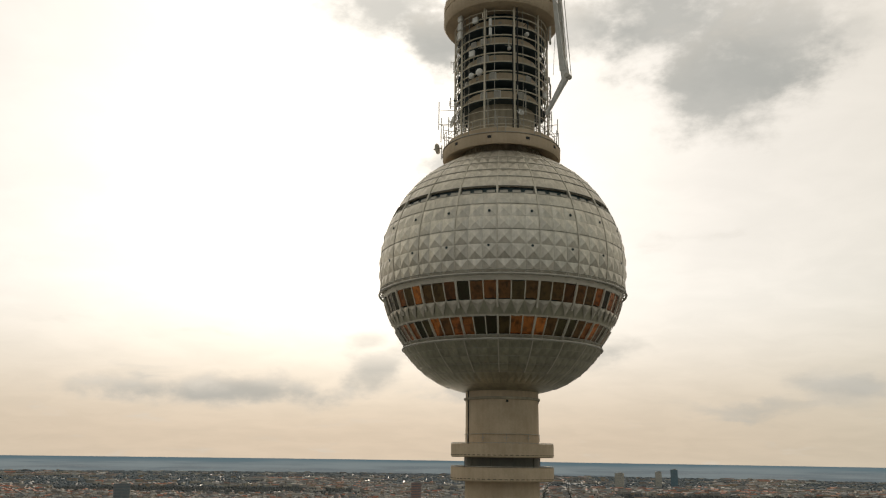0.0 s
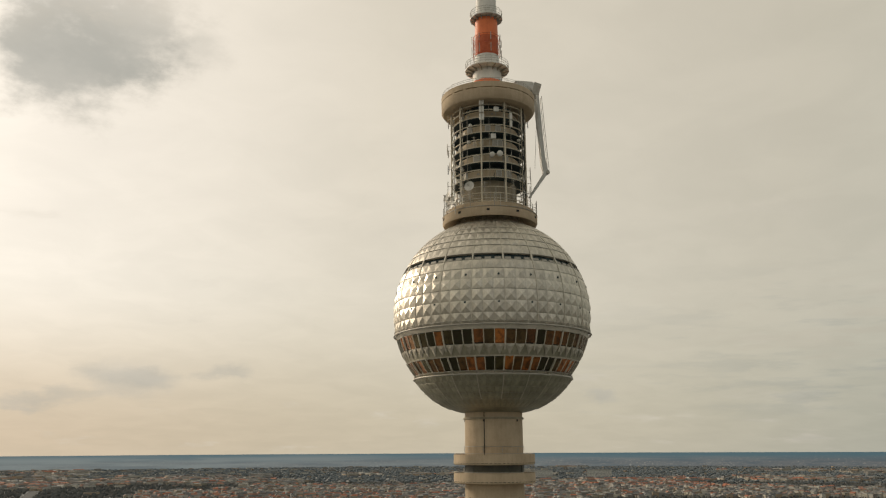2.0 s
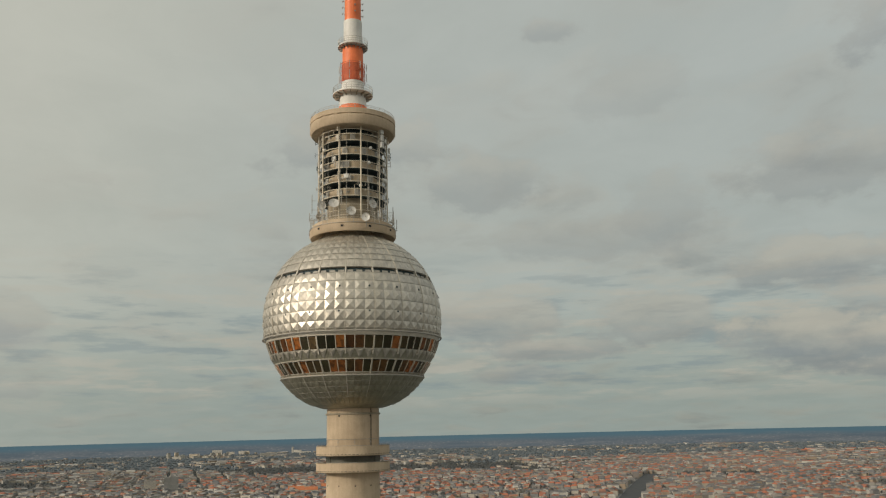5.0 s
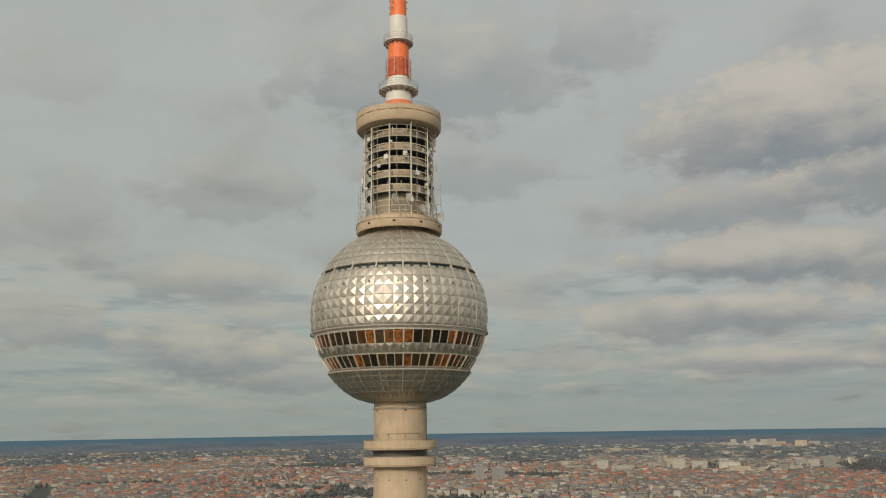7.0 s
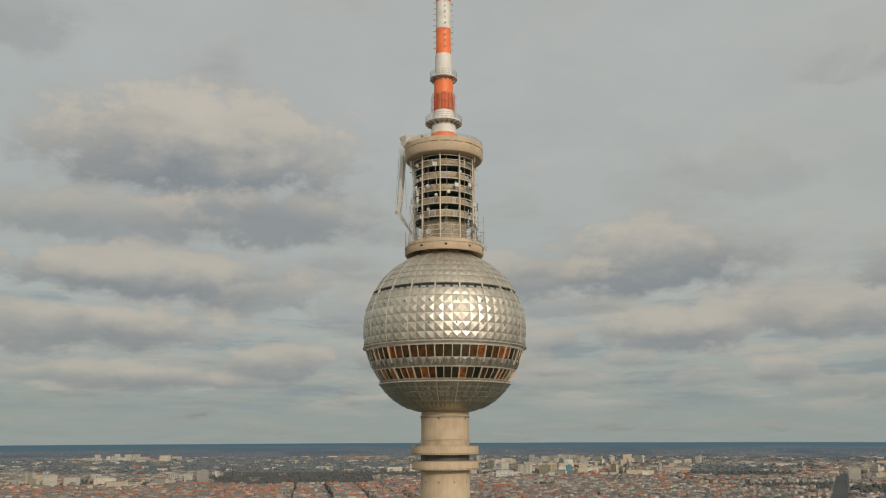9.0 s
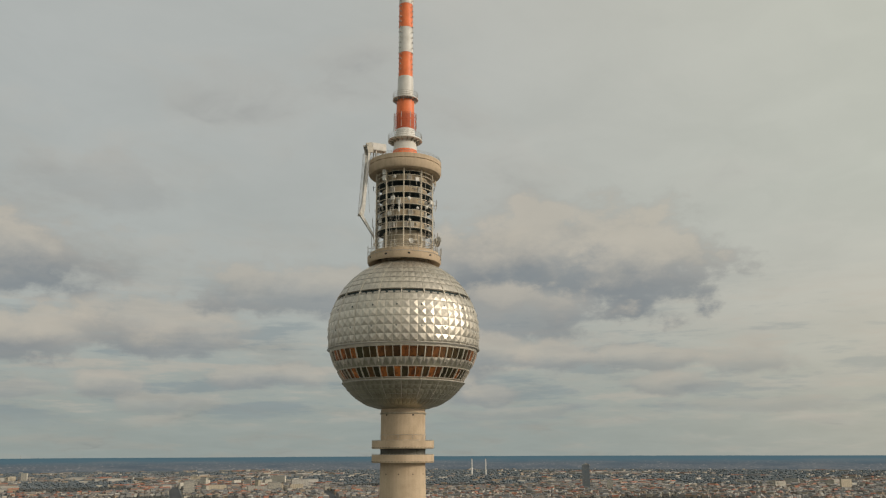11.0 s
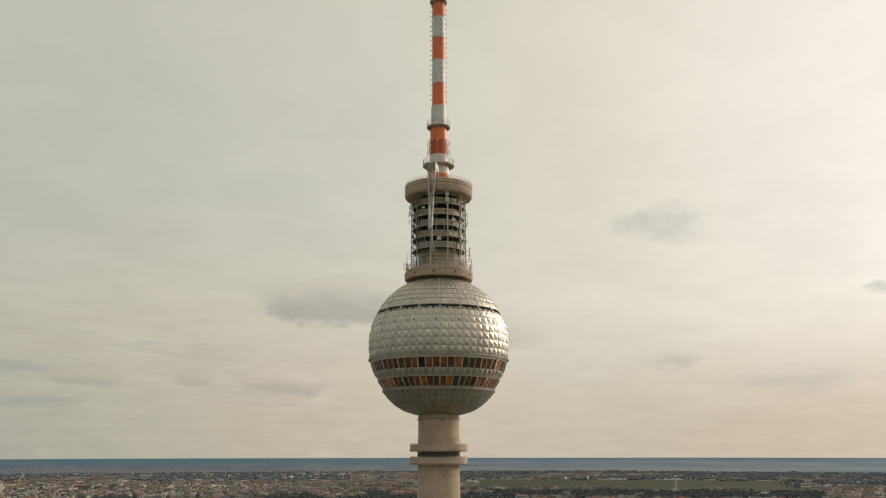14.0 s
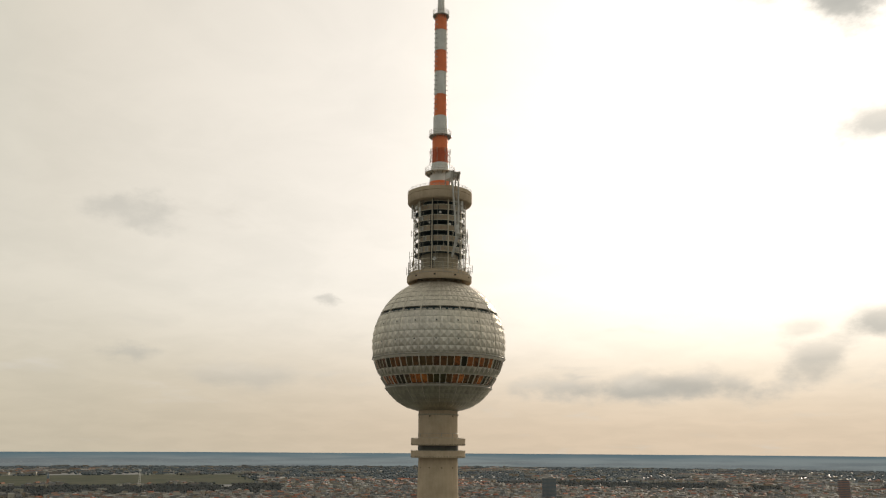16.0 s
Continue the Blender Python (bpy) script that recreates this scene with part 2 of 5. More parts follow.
# thin streaks low over the land
streak = n.noise(n.vec("MULTIPLY", way, (1.0, 1.0, 7.0)), 7.0, 5, 0.6)
layer = n.math("MULTIPLY", n.math("MULTIPLY", n.ramp(height, 0.8, 3.0), n.ramp(height, 13.0, 7.0)), away)
sky = n.mix(n.math("MULTIPLY", layer, n.ramp(streak, 0.51, 0.63, 0.0, 0.55)), sky, (0.475, 0.435, 0.375))
sky = n.mix(n.math("MULTIPLY", layer, n.ramp(streak, 0.49, 0.36, 0.0, 0.55)), sky, (0.212, 0.262, 0.288))
solid, lit = 0.0, 0.5
for i, (b, h, w, t, strong, gleam) in enumerate(CLOUDS_EAST + CLOUDS_SOUTH_EAST + CLOUDS_SOUTH + CLOUDS_SOUTH_WEST + CLOUDS_WEST + CLOUDS_NORTH):
    if i % 8 == 7:  # one batch after another keeps the shader small
        step = n.xyz(n.math("MULTIPLY", solid, 1e-7), n.math("MULTIPLY", lit, 1e-7), 0.0)
        heaps_at, heaps_north = n.vec("ADD", heaps_at, step), n.vec("ADD", heaps_north, step)
    north = b < 60 or b > 300
    off = n.vec("MULTIPLY", n.vec("SUBTRACT", heaps_north if north else heaps_at, ((b + 180) % 360 - 180 if north else b, h, 0.0)), (1 / w, 1 / t, 0.0))
    depth = n.math("MULTIPLY_ADD", billow, 2.0, n.math("SUBTRACT", 1.28, n.vec("LENGTH", off)))
    mask = n.ramp(depth, -0.05, 0.95, 0.0, strong) if north else n.ramp(depth, 0.03, 0.58, 0.0, strong)
    tall = n.math("MULTIPLY_ADD", billow, 1.7, n.math("ADD", n.vec("DOT_PRODUCT", off, (0.0, 1.0, 0.0)), gleam))
    shine = n.ramp(tall, -0.65, 0.75)
    lit = n.math("MULTIPLY_ADD", n.math("SUBTRACT", shine, lit), mask, lit)
    solid = n.math("SUBTRACT", n.math("ADD", solid, mask), n.math("MULTIPLY", solid, mask))
side_on = n.ramp(to_sun, 35, 95)
heap = n.mix(lit, n.mix(side_on, (0.385, 0.395, 0.375), (0.198, 0.226, 0.25)), n.mix(side_on, (0.74, 0.69, 0.61), (0.495, 0.455, 0.387)))
sky = n.mix(n.math("MULTIPLY", solid, 0.92), sky, heap)
ragged_edge = n.math("MULTIPLY", n.math("SUBTRACT", puff, 0.5), 1.8)
sky = n.mix(n.math("MULTIPLY", n.ramp(n.math("ADD", thin, ragged_edge), -0.1, 0.9), 0.48), sky, n.mix(away, (0.45, 0.45, 0.42), (0.29, 0.31, 0.315)))
sky = n.mix(n.math("MULTIPLY", away, n.ramp(height, 11, 26)), sky, n.vec("MULTIPLY", sky, (1.08, 1.08, 1.10)))
# the air is cooler west of the sun and opposite to it
side = n.math("SUBTRACT", n.math("FLOORED_MODULO", n.math("SUBTRACT", bearing, SUN_BEARING - 180), 360.0), 180.0)
cool = n.math("MULTIPLY", n.ramp(side, -45, -65), n.ramp(side, -115, -75))
sky = n.mix(n.math("MULTIPLY", cool, n.ramp(height, 8, 18)), sky, n.vec("MULTIPLY", sky, (0.95, 1.0, 1.0)))
sky = n.mix(n.math("MULTIPLY", cool, n.ramp(height, 14, 5)), sky, n.vec("MULTIPLY", sky, (1.04, 1.0, 0.96)))
cool = n.math("MULTIPLY", n.ramp(side, 75, 100), n.ramp(side, 190, 150))
sky = n.mix(cool, sky, n.vec("MULTIPLY", sky, (0.985, 1.0, 0.97)))
# faint mottling of the high veil
veil = n.noise(n.vec("ADD", flat, n.vec("MULTIPLY", warp, (1.5, 1.5, 0.0))), 3.4, 6, 0.58)
shade_of = n.ramp(veil, 0.28, 0.72, 0.965, 1.03)
sky = n.vec("MULTIPLY", sky, n.xyz(n.math("ADD", n.math("MULTIPLY", shade_of, 1.06), -0.06), shade_of, shade_of))
back = n.add("ShaderNodeBackground")
n.put(back.inputs[0], sky)
n.put(back.inputs[1], 1.0)
out = n.add("ShaderNodeOutputWorld")
n.put(out.inputs[0], back.outputs[0])

# ---- materials ----


def material(name, build):
    mat = bpy.data.materials.new(name)
    mat.use_nodes = True
    k = Nodes(mat.node_tree)
    shader = k.add("ShaderNodeBsdfPrincipled")
    end = k.add("ShaderNodeOutputMaterial")
    k.put(end.inputs[0], shader.outputs[0])
    build(k, shader)
    return mat


def place(k):
    return k.add("ShaderNodeTexCoord").outputs["Object"]


def bumped(k, shader, value, strength, distance):
    bump = k.add("ShaderNodeBump")
    bump.inputs["Strength"].default_value, bump.inputs["Distance"].default_value = strength, distance
    k.put(bump.inputs["Height"], value)
    k.put(shader.inputs["Normal"], bump.outputs[0])


def rough_surface(low_colour, high_colour, rough=0.85, scale=0.6, streaks=0.0, metal=0.0, relief=0.02, each=0.0):
    """Two-scale stained surface; streaks: rain marks that run down; each: difference from piece to piece."""

    def build(k, shader):
        at = place(k)
        big = k.noise(at, scale, 5)
        fine = k.noise(at, scale * 14, 4)
        f = k.math("ADD", k.math("MULTIPLY", big, 0.7), k.math("MULTIPLY", fine, 0.3))
        if streaks:
            runs = k.noise(k.vec("MULTIPLY", at, (1.0, 1.0, 0.06)), 2.2, 4)
            f = k.math("ADD", f, k.math("MULTIPLY", k.math("SUBTRACT", runs, 0.5), streaks))
        colour = k.mix(k.ramp(f, 0.3, 0.7), low_colour, high_colour)
        if each:
            rand = k.add("ShaderNodeObjectInfo").outputs["Random"]
            colour = k.mix(1.0, colour, k.xyz(*[k.math("ADD", 1 - each / 2, k.math("MULTIPLY", rand, each))] * 3), "MULTIPLY")
        k.put(shader.inputs["Base Color"], colour)
        k.put(shader.inputs["Roughness"], k.math("ADD", rough - 0.06, k.math("MULTIPLY", fine, 0.12)))
        shader.inputs["Metallic"].default_value = metal
        if relief:
            bumped(k, shader, fine, 0.5, relief)

    return build


CONCRETE = material("concrete", rough_surface((0.435, 0.335, 0.228), (0.57, 0.45, 0.315), 0.9, 0.35, 0.35))
CONCRETE_DARK = material("weathered concrete", rough_surface((0.28, 0.245, 0.18), (0.42, 0.36, 0.265), 0.9, 0.4, 0.5))
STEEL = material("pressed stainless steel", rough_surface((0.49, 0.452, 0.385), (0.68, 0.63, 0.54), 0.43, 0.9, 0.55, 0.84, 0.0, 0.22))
# Bowl and spandrel steel: darker and more olive than the cladding.
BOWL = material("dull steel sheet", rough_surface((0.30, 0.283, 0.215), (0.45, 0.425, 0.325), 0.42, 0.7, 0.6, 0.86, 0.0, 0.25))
RIB = material("light metal rib", rough_surface((0.52, 0.48, 0.40), (0.64, 0.59, 0.50), 0.5, 0.8, 0.2, 0.3, 0.0))
RAILING = material("galvanised railing", rough_surface((0.32, 0.30, 0.26), (0.46, 0.43, 0.37), 0.55, 1.2, 0.2, 0.3, 0.0))
POST = material("cream painted steel", rough_surface((0.56, 0.495, 0.38), (0.69, 0.615, 0.485), 0.6, 1.2, 0.3, 0.0, 0.0))
DARK = material("dark opening", rough_surface((0.012, 0.013, 0.013), (0.03, 0.03, 0.03), 0.8, 1.0, 0, 0, 0.0))
# Shade under and between the decks is put into both teal tones.
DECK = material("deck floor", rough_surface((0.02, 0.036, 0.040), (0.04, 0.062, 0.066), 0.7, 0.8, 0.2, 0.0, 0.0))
CORE_SHADE = material("dark teal painted steel", rough_surface((0.012, 0.024, 0.027), (0.022, 0.042, 0.046), 0.7, 0.8, 0.2, 0.0, 0.0))
# Dark greenish glass, with the gallery gap's shadow mixed into the colour.
GAP_TONE = material("smoked storey glazing", rough_surface((0.075, 0.08, 0.062), (0.12, 0.115, 0.09), 0.5, 0.8, 0.3, 0.0, 0.0))
PARAPET = material("painted parapet", rough_surface((0.42, 0.33, 0.22), (0.55, 0.445, 0.31), 0.75, 0.7, 0.4, 0.0, 0.0))
WHITE = material("white mast paint", rough_surface((0.60, 0.58, 0.53), (0.76, 0.74, 0.69), 0.5, 0.5, 0.3))
ORANGE = material("orange mast paint", rough_surface((0.74, 0.165, 0.05), (0.90, 0.225, 0.07), 0.5, 0.5, 0.3))
ORANGE_OLD = material("rusty orange paint", rough_surface((0.48, 0.095, 0.035), (0.64, 0.145, 0.052), 0.6, 1.5, 0.2))


def glazing(k, shader):
    rand = k.add("ShaderNodeObjectInfo").outputs["Random"]
    tone = k.add("ShaderNodeValToRGB")
    k.put(tone.inputs[0], rand)
    # Pane tones stand for reflections and glow through the glass, put into the colour.
    stops = ((0.0, (0.045, 0.045, 0.03)), (0.2, (0.13, 0.12, 0.065)), (0.42, (0.19, 0.125, 0.06)), (0.6, (0.36, 0.15, 0.06)), (0.8, (0.95, 0.33, 0.09)), (0.92, (0.50, 0.18, 0.065)), (1.0, (0.13, 0.08, 0.045)))
    while len(tone.color_ramp.elements) < len(stops):
        tone.color_ramp.elements.new(0.5)
    for stop, (where, colour) in zip(tone.color_ramp.elements, stops):
        stop.position, stop.color = where, (*colour, 1)
    # Waves within a pane paint mixed reflections over the coating's tone.
    wave = k.noise(k.vec("ADD", place(k), k.xyz(k.math("MULTIPLY", rand, 37.0), 0.0, 0.0)), 1.5, 5, 0.62)
    k.put(shader.inputs["Base Color"], k.mix(k.ramp(wave, 0.44, 0.64, 0.0, 0.75), tone.outputs[0], (0.07, 0.05, 0.035)))
    shader.inputs["Metallic"].default_value = 0.9
    shader.inputs["Roughness"].default_value = 0.09
    bumped(k, shader, wave, 0.35, 0.12)


GLASS = material("copper-coated window glass", glazing)

# ---- mesh helpers ----
ZC, R, N = 212.0, 16.0, 60
RIB_AT = 1.84


def part(name, bm, mat, parent=None, label=""):
    data = bpy.data.meshes.new(name)
    bm.to_mesh(data)
    bm.free()
    data.materials.append(mat)
    ob = new(name, data)
    ob.parent = parent
    if not parent:
        ob.scale = (SCALE, SCALE, SCALE)
    return tagged(ob, label)


def again(ob, m):
    """The same piece once more, at another place, on the same mesh."""
    twin = new(ob.name.split(".")[0], ob.data)
    twin.parent = ob.parent
    twin.matrix_basis = m
    return twin


def thing(name, label, category, group="", kind="", at=(0, 0, 0)):
    ob = new(name)
    ob.location, ob.scale = Vector(at) * SCALE, (SCALE, SCALE, SCALE)
    return tagged(ob, label, category, group, kind)


def spin(profile, steps=96, close=False):
    """A body turned round the z axis from (radius, height) pairs."""
    bm = bmesh.new()
    rings = []
    for r, z in profile:
        rings.append([bm.verts.new((r * math.cos(2 * math.pi * i / steps), r * math.sin(2 * math.pi * i / steps), z)) for i in range(steps)])
    pairs = list(zip(rings, rings[1:]))
    if close:
        pairs.append((rings[-1], rings[0]))
    for a, b in pairs:
        for i in range(steps):
            j = (i + 1) % steps
            bm.faces.new((a[i], a[j], b[j], b[i]))
    if not close:
        for ring, flip in ((rings[0], True), (rings[-1], False)):
            if (profile[0] if flip else profile[-1])[0] > 0.02:
                bm.faces.new(reversed(ring) if flip else ring)
    return bm


def smooth(ob, angle=35):
    ob.data.shade_smooth()
    ob.data.set_sharp_from_angle(angle=radians(angle))
    return ob


def pipe(bm, a, b, r, sides=6):
    """A straight round bar from a to b."""
    a, b = Vector(a), Vector(b)
    turn = (b - a).to_track_quat("Z", "Y").to_matrix()
    rings = []
    for p in (a, b):
        rings.append([bm.verts.new(p + turn @ Vector((r * math.cos(2 * math.pi * i / sides), r * math.sin(2 * math.pi * i / sides), 0))) for i in range(sides)])
    for i in range(sides):
        j = (i + 1) % sides
        bm.faces.new((rings[0][i], rings[0][j], rings[1][j], rings[1][i]))
    bm.faces.new(reversed(rings[0]))
    bm.faces.new(rings[1])


def hoop(bm, r, z, thick, steps=72, sides=6):
    """A round bar bent into a level ring."""
    rings = []
    for i in range(steps):
        a = 2 * math.pi * i / steps
        rings.append([bm.verts.new(((r + thick * math.cos(2 * math.pi * j / sides)) * math.cos(a), (r + thick * math.cos(2 * math.pi * j / sides)) * math.sin(a), z + thick * math.sin(2 * math.pi * j / sides))) for j in range(sides)])
    for i in range(steps):
        a, b = rings[i], rings[(i + 1) % steps]
        for j in range(sides):
            k = (j + 1) % sides
            bm.faces.new((a[j], b[j], b[k], a[k]))


def box(bm, size, at=(0, 0, 0), turn=None):
    m = Matrix.Translation(at) @ (turn.to_4x4() if turn else Matrix()) @ Matrix.Diagonal((*size, 1))
    return bmesh.ops.create_cube(bm, size=1, matrix=m)["verts"]


def polar(r, az, z):
    return Vector((r * math.cos(radians(az)), r * math.sin(radians(az)), z))


def on_ball(az, el, r=R):
    return Vector((r * math.cos(radians(el)) * math.cos(radians(az)), r * math.cos(radians(el)) * math.sin(radians(az)), ZC + r * math.sin(radians(el))))


def level(z):
    """Latitude on the ball of a height above its middle."""
    return math.degrees(math.asin(z / R))


def round_z(az):
    return Matrix.Rotation(radians(az), 4, "Z")


# ---- the tower ----
tower = thing("television_tower", "tall concrete television tower with a faceted steel sphere", "tower")

# concrete shaft, widening to its foot
foot = [(16.0, 0), (12.5, 6), (10.3, 15), (8.8, 30), (7.6, 60), (6.6, 100), (5.7, 140), (5.0, 168), (4.62, 185.3), (4.6, 197.2)]
smooth(part("shaft", spin(foot, 96), CONCRETE, tower, "pale warm-grey concrete shaft"))
for top, bottom in ((189.86, 188.28), (187.08, 185.5)):
    gallery = smooth(part("gallery", spin([(4.5, bottom), (6.25, bottom), (6.42, bottom + 0.12), (6.42, top), (6.26, top), (6.26, top - 1.0), (4.5, top - 1.0)], 96, True), CONCRETE, tower, "round concrete gallery with a solid parapet"))
smooth(part("dark_storey", spin([(4.66, 187.1), (4.66, 188.3)], 64), GAP_TONE, tower, "dark glazed band between the galleries, shade in its colour"))

# steel sphere: rows of pyramid panels, twenty segments of three
PANEL_ROWS = [-12.8, -6.53, -0.27, 6.0, 11.9, 17.8, 23.5]
CAP_ROWS = [27.4, 33.6, 38.7, 44.9, 51.0, 57.0, 63.0, 70.5]
# The shell's dark colour stands for the shade inside the slit.
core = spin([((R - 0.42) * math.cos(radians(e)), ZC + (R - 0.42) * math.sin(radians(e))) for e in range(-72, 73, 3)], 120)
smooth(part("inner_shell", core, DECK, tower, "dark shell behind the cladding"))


def panel(el0, el1, depth, width=360 / N):
    """One pressed panel: a low four-sided pyramid on its rim, centred on azimuth 0."""
    bm = bmesh.new()
    gap = 0.025
    a0, a1 = -width / 2 + gap, width / 2 - gap
    e0, e1 = el0 + gap, el1 - gap
    rim = [bm.verts.new(on_ball(a, e)) for a, e in ((a0, e0), (a1, e0), (a1, e1), (a0, e1))]
    base = [bm.verts.new(on_ball(a, e, R - 0.3)) for a, e in ((a0, e0), (a1, e0), (a1, e1), (a0, e1))]
    tip = bm.verts.new(on_ball(0, (e0 + e1) / 2, R + depth))
    for i in range(4):
        j = (i + 1) % 4
        bm.faces.new((rim[i], rim[j], tip))
        bm.faces.new((base[i], base[j], rim[j], rim[i]))
    return bm


cladding = part("sphere_cladding", spin([((R - 0.2) * math.cos(radians(e)), ZC + (R - 0.2) * math.sin(radians(e))) for e in np.linspace(-12.6, 23.3, 14)], 120), STEEL, tower, "pressed stainless steel pyramid panels")
for el0, el1 in zip(PANEL_ROWS[:-1], PANEL_ROWS[1:-1]):
    first = part("panel", panel(el0, el1, 0.17), STEEL, cladding)
    first.matrix_basis = round_z(RIB_AT + 3)
    for i in range(1, N):
        again(first, round_z(RIB_AT + 3 + 6 * i))
# the rows above them, joined
rest = bmesh.new()
for el0, el1 in [PANEL_ROWS[-2:]] + list(zip(CAP_ROWS, CAP_ROWS[1:])):
    one = panel(el0, el1, 0.07 if el0 < 30 else 0.13 if el0 < 45 else 0.10)
    shape = bpy.data.meshes.new("panel_shape")
    one.to_mesh(shape)
    one.free()
    for i in range(N):
        start = len(rest.verts)
        rest.from_mesh(shape)
        rest.verts.ensure_lookup_table()
        turn = round_z(RIB_AT + 3 + 6 * i)
        for v in rest.verts[start:]:
            v.co = turn @ v.co
    bpy.data.meshes.remove(shape)
tagged(part("upper_cladding", rest, STEEL, tower, "pressed steel panels of the sphere's cap"), kind="stuff")
backing = spin([((R - 0.2) * math.cos(radians(e)), ZC + (R - 0.2) * math.sin(radians(e))) for e in np.linspace(27.2, 71, 14)], 120)
smooth(part("cap_backing", backing, STEEL, tower))

# seams and rings
for el, thick, r in ((6.0, 0.035, 0.04), (17.8, 0.035, 0.04), (33.6, 0.04, 0.04), (38.7, 0.04, 0.04), (44.9, 0.04, 0.04), (51.0, 0.03, 0.04), (23.4, 0.06, 0.0), (27.5, 0.06, 0.0)):
    bm = bmesh.new()
    hoop(bm, (R + r) * math.cos(radians(el)), ZC + (R + r) * math.sin(radians(el)), thick, 120, 5)
    part("seam_bar", bm, RAILING, tower)
for r, z, thick in ((15.98, 208.46, 0.14), (12.76, 201.5, 0.14)):
    bm = bmesh.new()
    hoop(bm, r, z, thick, 140, 6)
    hoop(bm, r - 0.05, z + 0.5, 0.05, 140, 5)
    rail = part("ring_rail", bm, RAILING, tower, "dark round service rail")
    bm = bmesh.new()
    pipe(bm, (r - 0.5, 0, z - 0.1), (r, 0, z), 0.05, 5)
    pipe(bm, (r, 0, z), (r - 0.05, 0, z + 0.5), 0.04, 5)
    first = part("bracket", bm, RAILING, rail)
    first.matrix_basis = round_z(RIB_AT)
    for i in range(1, N):
        again(first, round_z(RIB_AT + 6 * i))


def strip(el0, el1, width, out0, out1, steps=10):
    """A bar laid along a meridian of the ball at azimuth 0."""
    bm = bmesh.new()
    rows = []
    for e in np.linspace(el0, el1, steps + 1):
        half = width / 2
        rows.append([bm.verts.new(on_ball(0, e, r) + Vector((0, s * half, 0))) for r, s in ((R - out0, -1), (R + out1, -1), (R + out1, 1), (R - out0, 1))])
    for a, b in zip(rows, rows[1:]):
        for i in range(4):
            j = (i + 1) % 4
            bm.faces.new((a[i], a[j], b[j], b[i]))
    bm.faces.new(rows[0])
    bm.faces.new(reversed(rows[-1]))
    bmesh.ops.recalc_face_normals(bm, faces=bm.faces)
    return bm


def ring_of(first, count, step, start=RIB_AT):
    first.matrix_basis = round_z(start)
    for i in range(1, count):
        again(first, round_z(start + step * i))


ring_of(part("rib", strip(-12.8, 70, 0.12, 0.1, 0.07, 24), RIB, tower, "narrow metal rib down the sphere"), 20, 18)

# two bands of windows
UP0, UP1, LO0, LO1 = level(-6.23), level(-4.22), level(-9.96), level(-8.08)
for name, e0, e1 in (("upper_windows", UP0, UP1), ("lower_windows", LO0, LO1)):
    bm = spin([((R - 0.06) * math.cos(radians(e)), ZC + (R - 0.06) * math.sin(radians(e))) for e in (e1 + 0.05, e1 + 0.9)], 120)
    band = part("window_band", bm, RIB, tower, "band of copper-tinted windows")
    bm = bmesh.new()
    q = [bm.verts.new(on_ball(a, e, R - 0.05)) for a, e in ((-2.8, e0), (2.8, e0), (2.8, e1), (-2.8, e1))]
    bm.faces.new(q)
    first = part("pane", bm, GLASS, band)
    first.matrix_basis = round_z(RIB_AT + 3)
    for i in range(1, N):
        tilt = Matrix.Translation((0, 0, ZC)) @ Matrix.Rotation(radians(random.uniform(-0.4, 0.4)), 4, "Y") @ Matrix.Translation((0, 0, -ZC))
        again(first, round_z(RIB_AT + 3 + 6 * i) @ tilt)
    ring_of(part("mullion", strip(e0 - 0.3, e1 + 0.3, 0.13, 0.3, 0.02, 2), RIB, band), N, 6)
    ring_of(part("main_mullion", strip(LO0 - 2.0 if e0 == LO0 else e0 - 3.5, e1 + 0.6, 0.22, 0.3, 0.14, 6), RIB, band, "broad light mullion"), 20, 18)
ball = lambda e, d: ((R + d) * math.cos(radians(e)), ZC + (R + d) * math.sin(radians(e)))
smooth(part("upper_sill", spin([ball(-12.9, -0.05), ball(UP1 + 0.1, -0.03)], 120), RIB, tower))
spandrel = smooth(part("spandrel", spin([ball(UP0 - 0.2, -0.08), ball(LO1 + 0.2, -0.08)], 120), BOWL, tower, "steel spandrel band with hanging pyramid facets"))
bm = bmesh.new()
top, low_e = UP0 - 0.3, LO1 + 1.0
a, b, c, d = (bm.verts.new(p) for p in (on_ball(-2.9, top), on_ball(2.9, top), on_ball(0, low_e), on_ball(0, top - 1.9, R + 0.10)))
for f in ((a, d, b), (b, d, c), (c, d, a)):
    bm.faces.new(f)
bmesh.ops.recalc_face_normals(bm, faces=bm.faces)
ring_of(part("facet", bm, STEEL, spandrel), N, 6, RIB_AT + 3)
smooth(part("lower_sill", spin([ball(-41.3, -0.05), ball(LO0 - 0.1, -0.03)], 120), RIB, tower))

# plain bowl under the windows
BOWL_LINE = [(12.72, 201.5), (12.05, 200.6), (11.3, 199.75), (10.4, 198.9), (9.4, 198.1), (8.3, 197.4), (7.2, 196.88), (6.2, 196.52), (5.3, 196.28), (4.62, 196.2)]
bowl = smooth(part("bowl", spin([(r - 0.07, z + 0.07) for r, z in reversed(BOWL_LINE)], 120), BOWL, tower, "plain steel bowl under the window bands"))


